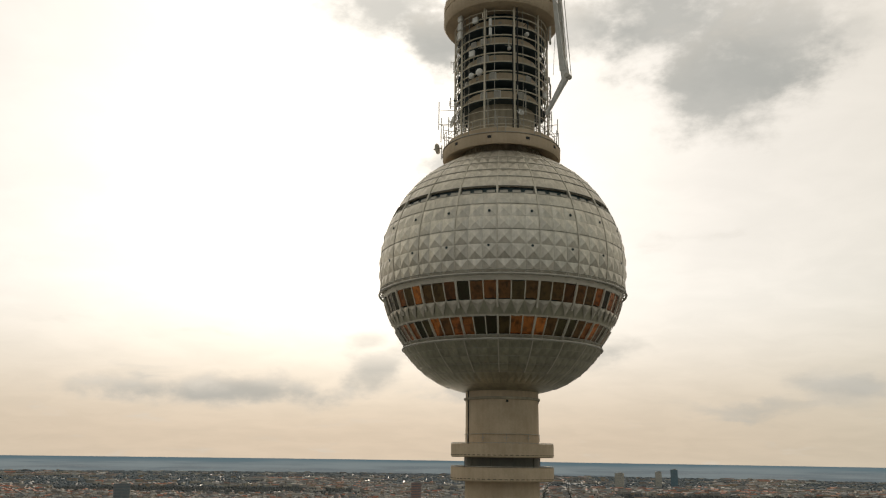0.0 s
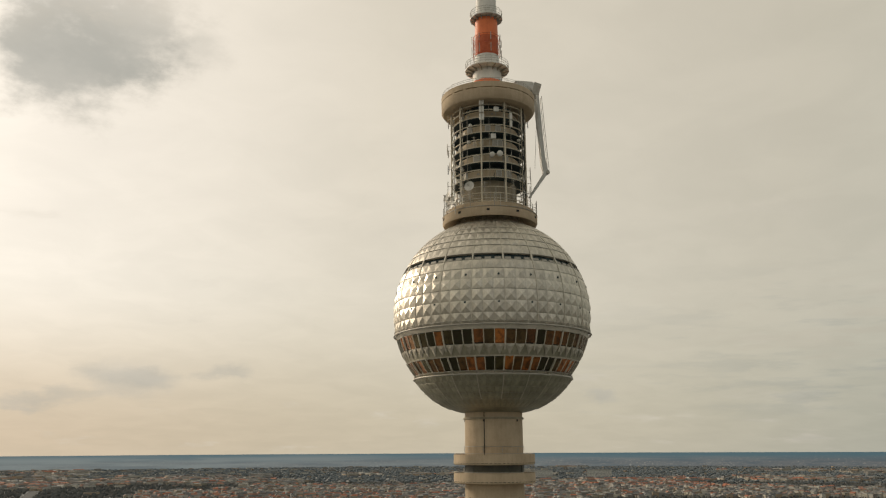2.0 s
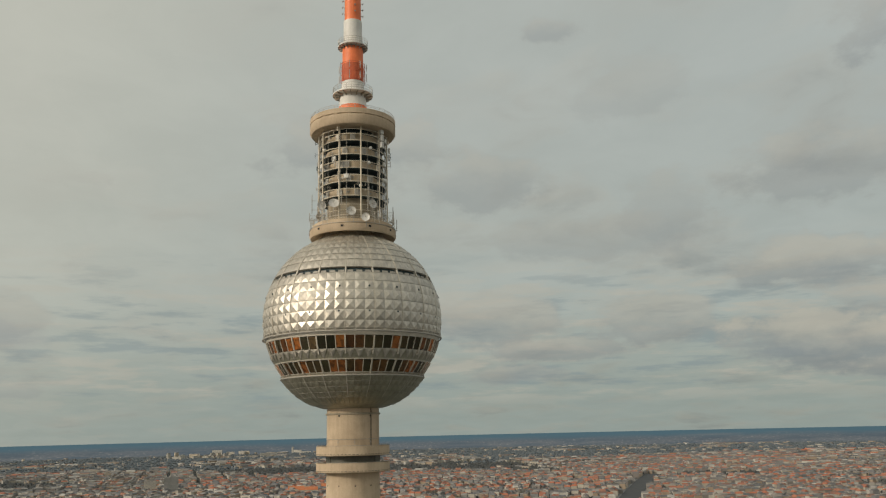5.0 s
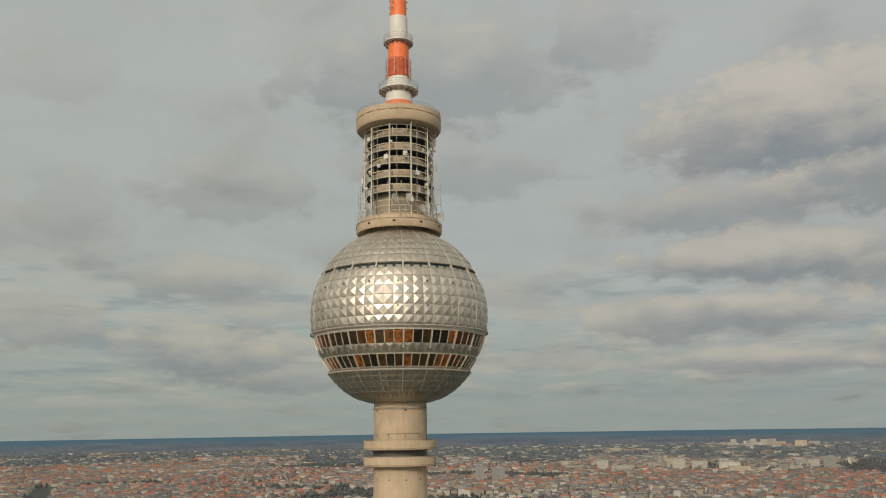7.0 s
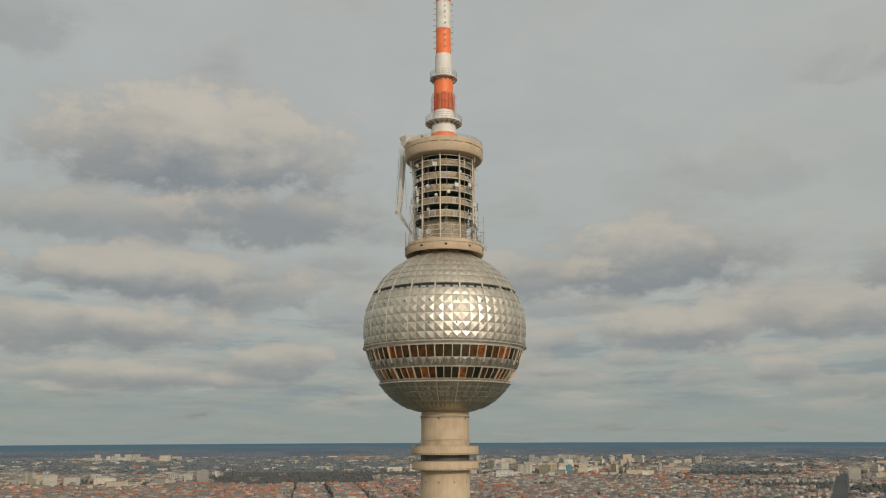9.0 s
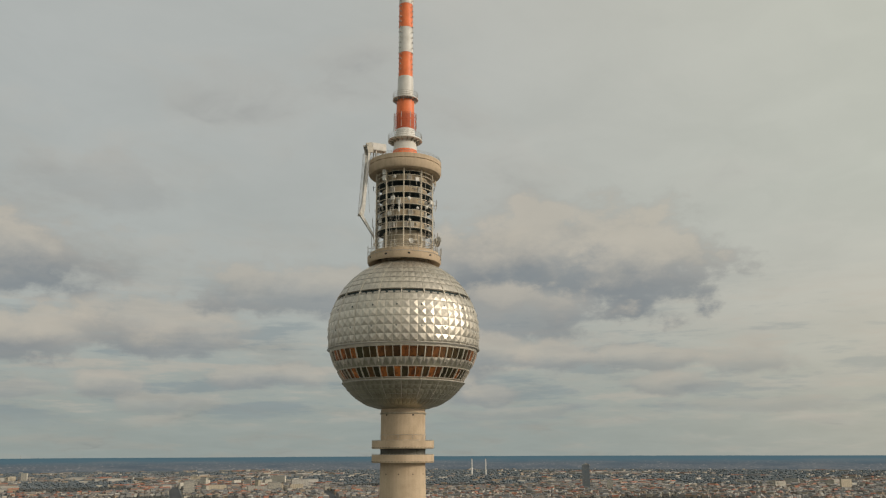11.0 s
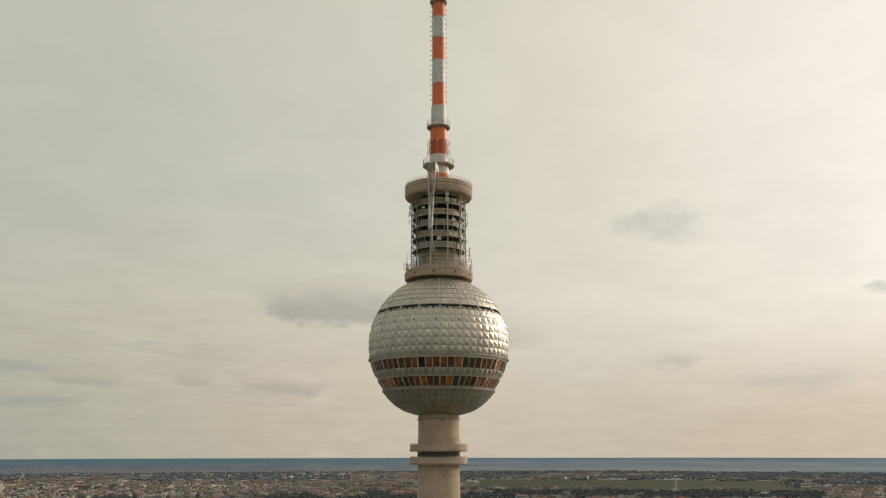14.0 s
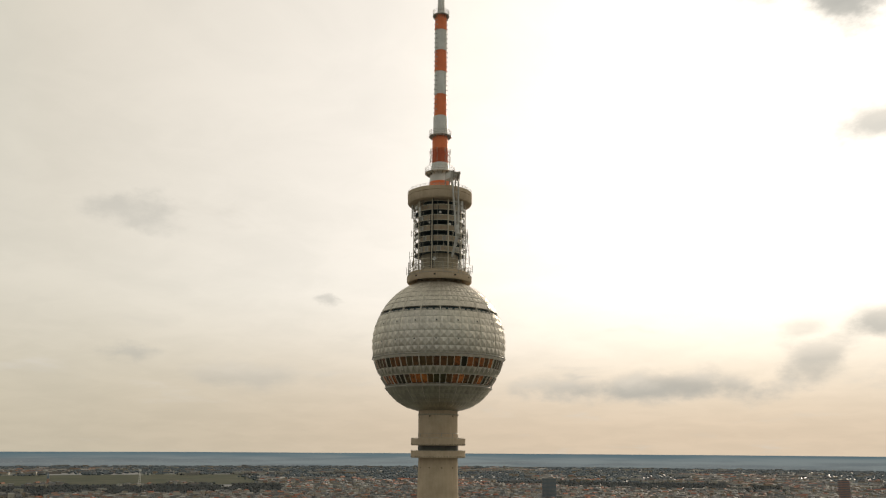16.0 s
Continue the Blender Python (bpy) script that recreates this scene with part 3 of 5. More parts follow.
def bowl_sheet(first, last, half_angle, lift):
    """A piece of the bowl between two stations of its outline, centred on azimuth 0."""
    bm = bmesh.new()
    grid = [[bm.verts.new(polar(r + lift, a, z - lift)) for a in np.linspace(-half_angle(r), half_angle(r), 5)] for r, z in BOWL_LINE[first:last + 1]]
    for p, q in zip(grid, grid[1:]):
        for i in range(4):
            bm.faces.new((p[i], q[i], q[i + 1], p[i + 1]))
    bmesh.ops.recalc_face_normals(bm, faces=bm.faces)
    return bm


def bowl_panel(first, last):
    """A low pressed pyramid between two stations of the bowl's outline, centred on azimuth 0."""
    bm = bmesh.new()
    (r0, z0), (r1, z1) = BOWL_LINE[first], BOWL_LINE[last]
    rim = [bm.verts.new(polar(r, a, z)) for r, z, a in ((r0, z0, -2.9), (r0, z0, 2.9), (r1, z1, 2.9), (r1, z1, -2.9))]
    out = Vector((z0 - z1, 0, r1 - r0)).normalized() * 0.05
    tip = bm.verts.new(Vector(((r0 + r1) / 2, 0, (z0 + z1) / 2)) + out + Vector((0.03, 0, -0.03)))
    for i in range(4):
        bm.faces.new((rim[i], rim[(i + 1) % 4], tip))
    bmesh.ops.recalc_face_normals(bm, faces=bm.faces)
    return bm


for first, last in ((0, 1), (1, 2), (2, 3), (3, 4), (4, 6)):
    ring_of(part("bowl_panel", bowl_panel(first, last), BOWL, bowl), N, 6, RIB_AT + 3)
for station in (1, 2, 3, 4):
    bm = bmesh.new()
    hoop(bm, BOWL_LINE[station][0] + 0.02, BOWL_LINE[station][1] - 0.02, 0.022, 120, 5)
    part("bowl_seam", bm, RAILING, bowl)
ring_of(part("bowl_rib", bowl_sheet(0, 4, lambda r: 0.06 / r * 57, 0.12), RIB, bowl), 20, 18)
smooth(part("shaft_flange", spin([(4.6, 195.2), (4.82, 195.25), (4.82, 195.5), (4.6, 195.55)], 72, True), CONCRETE_DARK, tower))

# dark slit with its small stays, and the portholes
ring_of(part("slit_stay", strip(23.4, 27.5, 0.25, 0.3, 0.06, 2), RIB, tower), 20, 18)
for z in (3.87, -0.3):
    bm = bmesh.new()
    bmesh.ops.create_cone(bm, cap_ends=True, segments=12, radius1=0.16, radius2=0.16, depth=0.4, matrix=Matrix.Translation(on_ball(0, level(z), R - 0.02 if z > 0 else R - 0.13)) @ Matrix.Rotation(radians(90 - level(z)), 4, "Y"))
    ring_of(part("porthole", bm, DECK, tower, "small dark round porthole"), 20, 18, 16.44 if z < 0 else 16.64)

# concrete collar and the open antenna storeys
smooth(part("neck", spin([(5.7, 226.4), (5.25, 226.9), (5.1, 228.2)], 72), STEEL, tower))
smooth(part("collar", spin([(5.0, 228.1), (7.35, 227.3), (7.8, 227.1), (7.98, 227.4), (7.98, 228.45), (7.78, 228.72), (7.45, 228.8), (7.45, 229.42), (7.3, 229.5), (5.0, 229.5)], 96, True), CONCRETE, tower, "round concrete collar on the sphere"))
smooth(part("core", spin([(4.6, 229.4), (4.6, 233.9)], 64), CONCRETE_DARK, tower, "concrete foot of the antenna storeys"))
smooth(part("inner_core", spin([(4.1, 233.8), (4.1, 247.6)], 64), CORE_SHADE, tower, "antenna storey core, coloured as the shade between decks"))
DECKS = [234.0, 236.65, 239.25, 241.85, 244.5]
for z in DECKS:
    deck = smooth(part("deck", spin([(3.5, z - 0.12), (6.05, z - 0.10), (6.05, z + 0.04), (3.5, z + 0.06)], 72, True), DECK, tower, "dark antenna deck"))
    smooth(part("parapet", spin([(4.7, z), (5.0, z), (5.0, z + 1.58), (4.7, z + 1.58)], 72, True), PARAPET, deck, "beige concrete parapet set back from the rails"))
    bm = bmesh.new()
    box(bm, (0.14, 0.42, 0.34), (5.02, 0, z + 1.15))
    first = part("wall_box", bm, RAILING, deck, "small grey box on the parapet")
    first.matrix_basis = round_z(z * 37 % 360)
    for turn_ in (31, 52, 118, 141, 190, 226, 247, 305):
        again(first, round_z(z * 37 + turn_) @ Matrix.Translation((0, 0, turn_ % 5 * 0.08 - 0.2)))
    for dz_ in (0.02, 1.28):
        bm = bmesh.new()
        hoop(bm, 6.22, z + dz_, 0.085, 72, 6)
        part("rail", bm, POST, deck, "pale tubular rail")
bm = bmesh.new()
pipe(bm, (6.42, 0, 229.4), (6.42, 0, 247.5), 0.13, 8)
ring_of(part("post", bm, POST, tower, "upright cream steel post"), 10, 36)
smooth(part("crown", spin([(3.5, 247.5), (6.9, 247.1), (7.8, 247.2), (8.08, 247.6), (8.08, 248.98), (7.86, 249.0), (7.86, 249.13), (8.1, 249.16), (8.1, 250.1), (7.9, 250.2), (7.9, 249.6), (3.0, 249.8)], 120, True), CONCRETE, tower, "wide round concrete crown"))

# striped antenna mast
MAST = [(249.6, 253.1, 3.05, 2.7, ORANGE), (253.1, 258.2, 2.7, 2.1, WHITE), (258.2, 261.8, 2.05, 2.02, ORANGE_OLD), (261.8, 265.3, 2.02, 2.0, ORANGE), (265.3, 271.0, 1.82, 1.80, WHITE)]
z, flip = 271.0, True
for top_z in (277.0, 283.4, 289.4, 295.3, 299.6):
    MAST.append((z, top_z, 1.62, 1.56, ORANGE if flip else WHITE))
    z, flip = top_z, not flip
MAST.append((299.6, 312.0, 1.0, 0.7, WHITE))
for z0, z1, r0, r1, mat in MAST:
    smooth(part("mast_section", spin([(r0, z0), (r1, z1)], 40), mat, tower, "white painted mast section" if mat is WHITE else "orange painted mast section"))
for z, r in ((255.5, 3.85), (265.5, 2.9), (299.6, 2.2)):
    plat = smooth(part("platform", spin([(1.5, z - 0.1), (r, z), (r, z + 0.18), (1.5, z + 0.18)], 48, True), WHITE, tower, "round service platform on the mast"))
    bm = bmesh.new()
    for h in (0.5, 0.95, 1.4):
        hoop(bm, r - 0.06, z + h, 0.035, 48, 5)
    for i in range(24):
        pipe(bm, polar(r - 0.06, 15 * i, z), polar(r - 0.06, 15 * i, z + 1.4), 0.03, 4)
    part("platform_railing", bm, RAILING, plat)
    bm = bmesh.new()
    v = [bm.verts.new(p) for p in ((1.6, -0.04, z - 1.0), (1.6, 0.04, z - 1.0), (r, 0.04, z - 0.1), (r, -0.04, z - 0.1), (1.6, 0.04, z), (1.6, -0.04, z), (r, 0.04, z), (r, -0.04, z))]
    for f in ((0, 1, 2, 3), (0, 3, 7, 5), (1, 4, 6, 2), (3, 2, 6, 7)):
        bm.faces.new([v[i] for i in f])
    ring_of(part("bracket", bm, RAILING, plat), 16, 22.5, 4)

# aerial cage round the lower orange section
bm = bmesh.new()
for h in (258.5, 260.2, 261.9):
    hoop(bm, 2.35, h, 0.05, 40, 5)
for i in range(20):
    pipe(bm, polar(2.35, 18 * i, 258.5), polar(2.35, 18 * i, 261.9), 0.035, 4)
cage = part("aerial_cage", bm, ORANGE_OLD, tower, "rust-red lattice cage round the mast")
bm = bmesh.new()
pipe(bm, (2.35, 0, 259.2), (2.72, 0, 259.2), 0.04, 4)
pipe(bm, (2.35, 0, 261.2), (2.72, 0, 261.2), 0.04, 4)
pipe(bm, (2.72, 0, 258.3), (2.72, 0, 259.9), 0.07, 5)
pipe(bm, (2.72, 0, 260.5), (2.72, 0, 261.9), 0.07, 5)
ring_of(part("dipole", bm, RAILING, cage), 8, 45, 20)

# dipole pins up the mast, four rows
bm = bmesh.new()
pipe(bm, (1.5, 0, 0), (2.02, 0, 0), 0.055, 5)
box(bm, (0.16, 0.34, 0.2), (2.02, 0, 0))
first = part("pin", bm, RAILING, tower)
first.matrix_basis = round_z(1.5) @ Matrix.Translation((0, 0, 272.6))
for i in range(20):
    for q in range(4):
        if i or q:
            again(first, round_z(1.5 + 90 * q) @ Matrix.Translation((0, 0, 272.6 + 1.33 * i)))

# railing on the crown and the collar
for z, r, count, tall in ((250.15, 7.95, 40, 0.6), (229.5, 7.3, 40, 1.1)):
    bm = bmesh.new()
    for h in (tall / 2, tall):
        hoop(bm, r, z + h, 0.03, 80, 5)
    for i in range(count):
        pipe(bm, polar(r, 360 / count * i, z - 0.05), polar(r, 360 / count * i, z + tall), 0.03, 4)
    part("edge_railing", bm, RAILING, tower, "thin steel railing")
bm = bmesh.new()
pipe(bm, (7.9, -0.5, 228.3), (7.9, -0.5, 230.7), 0.05, 5)
pipe(bm, (7.9, 0.5, 228.3), (7.9, 0.5, 230.7), 0.05, 5)
pipe(bm, (7.9, -0.5, 230.7), (7.9, 0.5, 230.7), 0.05, 5)
pipe(bm, (7.3, -0.5, 229.9), (7.9, -0.5, 229.9), 0.04, 5)
pipe(bm, (7.3, 0.5, 229.9), (7.9, 0.5, 229.9), 0.04, 5)
ring_of(part("mounting_frame", bm, RAILING, tower, "dark tubular mounting frame"), 10, 36, RIB_AT + 20)
smooth(part("collar_ledge", spin([(7.4, 228.74), (8.02, 228.6), (8.02, 228.68), (7.4, 228.84)], 96, True), RAILING, tower))
bm = bmesh.new()
box(bm, (0.08, 0.5, 0.35), (8.0, 0, 228.0))
ring_of(part("collar_vent", bm, DARK, tower), 10, 36, RIB_AT + 9)
bm = bmesh.new()
box(bm, (0.22, 0.6, 0.2), (7.94, 0, 249.07))
ring_of(part("rim_spacer", bm, CONCRETE, tower, "small concrete spacer under the crown's rim"), 20, 18, RIB_AT)

# uprights, bracing and cables in the antenna storeys
bm = bmesh.new()
for i in range(14):
    z0 = 229.6 + i * 1.25
    pipe(bm, (5.95, 0, z0), (6.42, 0, z0 + 0.62), 0.04, 4)
    pipe(bm, (6.42, 0, z0 + 0.62), (5.95, 0, z0 + 1.25), 0.04, 4)
pipe(bm, (5.95, 0, 229.5), (5.95, 0, 247.4), 0.06, 5)
ring_of(part("lattice", bm, RAILING, tower, "zigzag bracing behind a post"), 10, 36)
bm = bmesh.new()
pipe(bm, (6.62, 0.35, 229.6), (6.62, 0.35, 247.2), 0.1, 6)
pipe(bm, (6.62, -0.3, 229.6), (6.62, -0.3, 243.0), 0.07, 6)
cable = part("cable_run", bm, DARK, tower, "dark cables up a post")
cable.matrix_basis = round_z(RIB_AT + 288)
for z, r, thick in ((231.4, 6.0, 0.07), (230.5, 6.0, 0.05), (232.3, 6.45, 0.05), (229.9, 6.45, 0.05), (246.6, 6.45, 0.055)):
    bm = bmesh.new()
    hoop(bm, r, z, thick, 72, 6)
    part("ring_rail", bm, POST, tower, "pale tubular rail")
# thin uprights between the posts, and the struts under the collar
bm = bmesh.new()
pipe(bm, (6.2, 0, 229.5), (6.2, 0, 247.3), 0.04, 5)
ring_of(part("thin_upright", bm, RAILING, tower, "thin galvanised upright"), 10, 36, RIB_AT + 12)
bm = bmesh.new()
pipe(bm, polar(6.1, -4.5, 226.3), polar(5.5, 0, 227.9), 0.05, 4)
pipe(bm, polar(6.1, 4.5, 226.3), polar(5.5, 0, 227.9), 0.05, 4)
ring_of(part("neck_strut", bm, RIB, tower, "pale strut under the collar"), 40, 9)
# bracket arms that carry small gear in the storeys
for i in range(46):
    z = random.choice(DECKS) + random.uniform(0.1, 1.9)
    bm = bmesh.new()
    reach = random.uniform(6.5, 7.3)
    pipe(bm, (5.95, 0, z), (reach, 0, z), 0.035, 4)
    pipe(bm, (reach - 0.05, 0, z - random.uniform(0.2, 0.9)), (reach - 0.05, 0, z + random.uniform(0.2, 0.9)), random.uniform(0.035, 0.09), 5)
    part("bracket", bm, random.choice((RAILING, RAILING, DECK, POST)), tower, "small bracket with a short rod").matrix_basis = round_z(random.uniform(0, 360))

# small boxes in the slit under the cap
bm = bmesh.new()
box(bm, (0.3, 0.95, 0.42), on_ball(0, 24.6, R - 0.28), Matrix.Rotation(radians(-24.6), 3, "Y"))
first = part("slit_box", bm, RAILING, tower, "grey box in the dark slit")
first.matrix_basis = round_z(RIB_AT + 3)
for i in range(1, N):
    again(first, round_z(RIB_AT + 3 + 6 * i))

# pipes, rail and slots on the shaft
bm = bmesh.new()
pipe(bm, (4.68, 0, 189.8), (4.68, 0, 196.4), 0.07, 6)
part("rain_pipe", bm, DARK, tower, "thin dark pipe down the shaft").matrix_basis = round_z(210.2)
bm = bmesh.new()
hoop(bm, 4.72, 191.05, 0.04, 72, 5)
shaft_rail = part("shaft_rail", bm, RAILING, tower, "thin grey rail round the shaft")
bm = bmesh.new()
pipe(bm, (4.72, 0, 191.05), (4.72, 0, 190.2), 0.04, 5)
pipe(bm, (4.72, -0.3, 190.6), (4.72, 0.3, 190.6), 0.03, 5)
ring_of(part("rail_hook", bm, RAILING, shaft_rail), 10, 36, 28)
bm = bmesh.new()
box(bm, (0.12, 0.3, 0.3), (4.6, 0, 195.0))
ring_of(part("shaft_hole", bm, DARK, tower, "small dark hole in the concrete"), 5, 72, 281.5)
bm = bmesh.new()
box(bm, (0.12, 0.22, 0.22), (4.62, 0, 183.3))
ring_of(part("shaft_hole", bm, DARK, tower), 10, 36, 281.5)
for top, bottom in ((189.86, 188.28), (187.08, 185.5)):
    bm = bmesh.new()
    box(bm, (0.04, 0.42, 0.07), (6.42, 0, bottom + 0.28))
    ring_of(part("gallery_slot", bm, DARK, tower, "dark drain slot in the parapet"), 60, 6)
    bm = bmesh.new()
    hoop(bm, 6.34, top + 0.14, 0.035, 72, 5)
    for i in range(48):
        pipe(bm, polar(6.34, 7.5 * i, top - 0.02), polar(6.34, 7.5 * i, top + 0.14), 0.025, 4)
    part("gallery_rail", bm, RAILING, tower)
bm = bmesh.new()
box(bm, (0.12, 0.16, 1.2), (4.68, 0, 187.7))
ring_of(part("storey_post", bm, GAP_TONE, tower), 10, 36, 5)

# ---- crane and aerials on the tower ----
PALE = material("pale grey coated metal", rough_surface((0.50, 0.49, 0.45), (0.64, 0.62, 0.58), 0.5, 1.0, 0.3, 0.1, 0.0))
CRANE_AT = 332.0


def beam(bm, a, b, w0, w1):
    """A tapered four-sided beam from a to b."""
    a, b = Vector(a), Vector(b)
    turn = (b - a).to_track_quat("Z", "Y").to_matrix()
    ends = []
    for p, w in ((a, w0), (b, w1)):
        ends.append([bm.verts.new(p + turn @ Vector((x * w, y * w, 0))) for x, y in ((-1, -1), (1, -1), (1, 1), (-1, 1))])
    for i in range(4):
        j = (i + 1) % 4
        bm.faces.new((ends[0][i], ends[0][j], ends[1][j], ends[1][i]))
    bm.faces.new(reversed(ends[0]))
    bm.faces.new(ends[1])


def girder(bm, a, b, deep0, deep1, half_wide):
    """A hanging box girder, deep towards the tower and narrow across."""
    ends = [[bm.verts.new((p[0] + x * deep, p[1] + y * half_wide, p[2])) for x, y in ((-1, -1), (1, -1), (1, 1), (-1, 1))] for p, deep in ((a, deep0), (b, deep1))]
    for i in range(4):
        j = (i + 1) % 4
        bm.faces.new((ends[0][i], ends[0][j], ends[1][j], ends[1][i]))
    bm.faces.new(reversed(ends[0]))
    bm.faces.new(ends[1])
    bmesh.ops.recalc_face_normals(bm, faces=bm.faces)


crane = thing("maintenance_crane", "pale grey folded maintenance crane on the tower's crown", "crane")
crane.rotation_euler = (0, 0, radians(CRANE_AT))
bm = bmesh.new()
box(bm, (3.4, 1.9, 1.7), (6.5, 0, 253.0))
bmesh.ops.bevel(bm, geom=list(bm.edges), offset=0.12, segments=2, affect="EDGES")
house = part("machine_house", bm, PALE, crane, "grey machine house")
bm = bmesh.new()
box(bm, (0.06, 0.8, 0.5), (4.79, 0.1, 253.2))
part("window", bm, DARK, house)
bm = bmesh.new()
for y in (-0.8, 0.8):
    pipe(bm, (4.8, y, 249.6), (5.0, y, 252.3), 0.16, 6)
    pipe(bm, (7.2, y, 249.6), (7.2, y, 252.3), 0.16, 6)
part("pedestal", bm, RAILING, crane)
bm = bmesh.new()
for y in (-0.85, 0.85):
    box(bm, (1.3, 0.25, 2.3), (8.7, y, 252.5), Matrix.Rotation(radians(15), 3, "Y"))
pipe(bm, (9.2, -1.1, 253.1), (9.2, 1.1, 253.1), 0.25, 8)
part("head", bm, RAILING, crane, "dark jib head with rollers")
bm = bmesh.new()
for side in (-1, 1):
    girder(bm, (8.8, side * 0.85, 251.6), (9.75, side * 0.28, 238.2), 0.24, 0.38, 0.10)
girder(bm, (9.65, 0, 239.8), (10.1, 0, 237.0), 0.42, 0.5, 0.34)
for i in range(5):
    q = i / 5
    pipe(bm, (8.85 + 0.9 * q, -0.9 + 0.55 * q, 250.8 - 12.5 * q), (8.85 + 0.9 * q, 0.9 - 0.55 * q, 250.8 - 12.5 * q), 0.09, 5)
part("upper_boom", bm, PALE, crane, "long pale tapering boom")
bm = bmesh.new()
beam(bm, (10.2, 0, 237.4), (7.05, 0, 232.6), 0.34, 0.18)
part("lower_boom", bm, PALE, crane, "short folded boom end")
bm = bmesh.new()
pipe(bm, (10.4, -0.5, 237.3), (10.4, 0.5, 237.3), 0.35, 8)
part("elbow_pin", bm, RAILING, crane)
bm = bmesh.new()
for y in (-0.4, 0.4):
    pipe(bm, (9.7, y, 251.4), (10.65, y, 237.5), 0.05, 5)
pipe(bm, (9.0, 0, 250.5), (8.2, 0, 238.0), 0.03, 4)
part("tie_rope", bm, RAILING, crane)


def dish(az, r, z, radius, facing, tilt):
    """A dish aerial on a bracket: bowl, rim, feed and stay."""
    ob = thing("satellite_dish", "white dish aerial bracketed to the tower's railing", "dish aerial", "dish aerials", at=polar(r, az, z))
    ob.rotation_euler = Euler((0, radians(90 - tilt), radians(facing)))
    bm = spin([(radius * q, 0.28 * radius * q * q) for q in (0.03, 0.3, 0.55, 0.8, 1.0)] + [(radius * q, 0.28 * radius * q * q - 0.06) for q in (1.0, 0.6, 0.03)], 24)
    smooth(part("reflector", bm, PALE, ob))
    bm = bmesh.new()
    pipe(bm, (0, 0, 0), (0, 0, radius * 0.8), 0.04, 5)
    pipe(bm, (0, 0, radius * 0.75), (0, 0, radius * 0.95), 0.1, 6)
    part("feed", bm, RAILING, ob)
    bm = bmesh.new()
    pipe(bm, (0, 0, -0.05), (0, 0, -0.55), 0.09, 6)
    pipe(bm, (-0.4, 0, -0.5), (1.6, 0, -0.5), 0.07, 6)
    part("bracket", bm, RAILING, ob)


dish(200, 6.7, 232.5, 0.85, 205, 8)
dish(166, 6.5, 231.0, 0.85, 175, 8)
dish(140, 7.1, 232.4, 0.95, 172, 22)
dish(119, 7.4, 232.4, 0.8, 178, 5)
dish(184, 8.6, 229.4, 0.75, 160, 0)
dish(296, 6.6, 232.0, 0.5, 300, 20)
dish(80, 6.3, 231.6, 0.6, 30, 35)
dish(52, 6.4, 231.0, 0.55, 60, 10)


def panel_aerial(az, z, r, wide, tall, rows):
    """Box aerials one over another on a pole at the storeys' edge."""
    ob = thing("panel_aerial", "white box aerial on a short pole at the tower's deck", "aerial", "box aerials", at=polar(r, az, z))
    ob.rotation_euler = (0, 0, radians(az))
    bm = bmesh.new()
    pipe(bm, (-0.35, 0, -0.7 - tall * rows / 2), (-0.35, 0, 0.5 + tall * rows / 2), 0.06, 6)
    pipe(bm, (-0.35, 0, 0), (-0.9, 0, 0), 0.05, 5)
    part("pole", bm, RAILING, ob)
    bm = bmesh.new()
    box(bm, (0.35, wide, tall * 0.85))
    bmesh.ops.bevel(bm, geom=list(bm.edges), offset=0.06, segments=1, affect="EDGES")
    first = part("box", bm, WHITE, ob)
    first.matrix_basis = Matrix.Translation((0, 0, (0.5 - rows / 2) * tall))
    for i in range(1, rows):
        again(first, Matrix.Translation((0, 0, (i + 0.5 - rows / 2) * tall)))


for az, z in ((241, 245.8), (236, 241.0), (158, 237.6), (16, 240.6), (64, 244.8), (104, 240.5), (9, 237.2), (136, 241.1), (344, 236.0)):
    panel_aerial(az, z, 6.35, 0.85, 1.0, 1)
for az, z, r in ((218, 245.6, 6.9), (221.5, 245.6, 6.9), (357.5, 245.9, 6.9), (1.0, 245.9, 6.9), (30, 238.5, 6.9), (262, 244.0, 6.9)):
    panel_aerial(az, z, r, 0.38, 1.35, 3 if az > 200 and az < 240 else 2)


def drum(az, z, radius):
    ob = thing("drum_aerial", "small white round radio relay drum", "aerial", "relay drums", at=polar(6.2, az, z))
    ob.rotation_euler = Euler((0, radians(90), radians(az)))
    smooth(part("shell", spin([(radius * 0.9, -0.2), (radius, -0.1), (radius, 0.12), (radius * 0.7, 0.26), (0.05, 0.32)], 20), WHITE, ob))
    bm = bmesh.new()
    pipe(bm, (0, 0, -0.2), (0, 0, -0.6), 0.06, 5)
    part("stub", bm, RAILING, ob)


for az, z, radius in ((234, 237.9, 0.42), (246, 238.1, 0.5), (308, 243.7, 0.3), (284, 241.2, 0.25), (197, 240.4, 0.3), (200, 243.3, 0.3), (48.5, 240.4, 0.4), (50, 235.6, 0.3), (89, 239.0, 0.35), (112, 243.4, 0.3), (19, 245.4, 0.35), (182, 235.9, 0.3), (330, 240.8, 0.3), (66, 238.4, 0.32)):
    drum(az, z, radius)


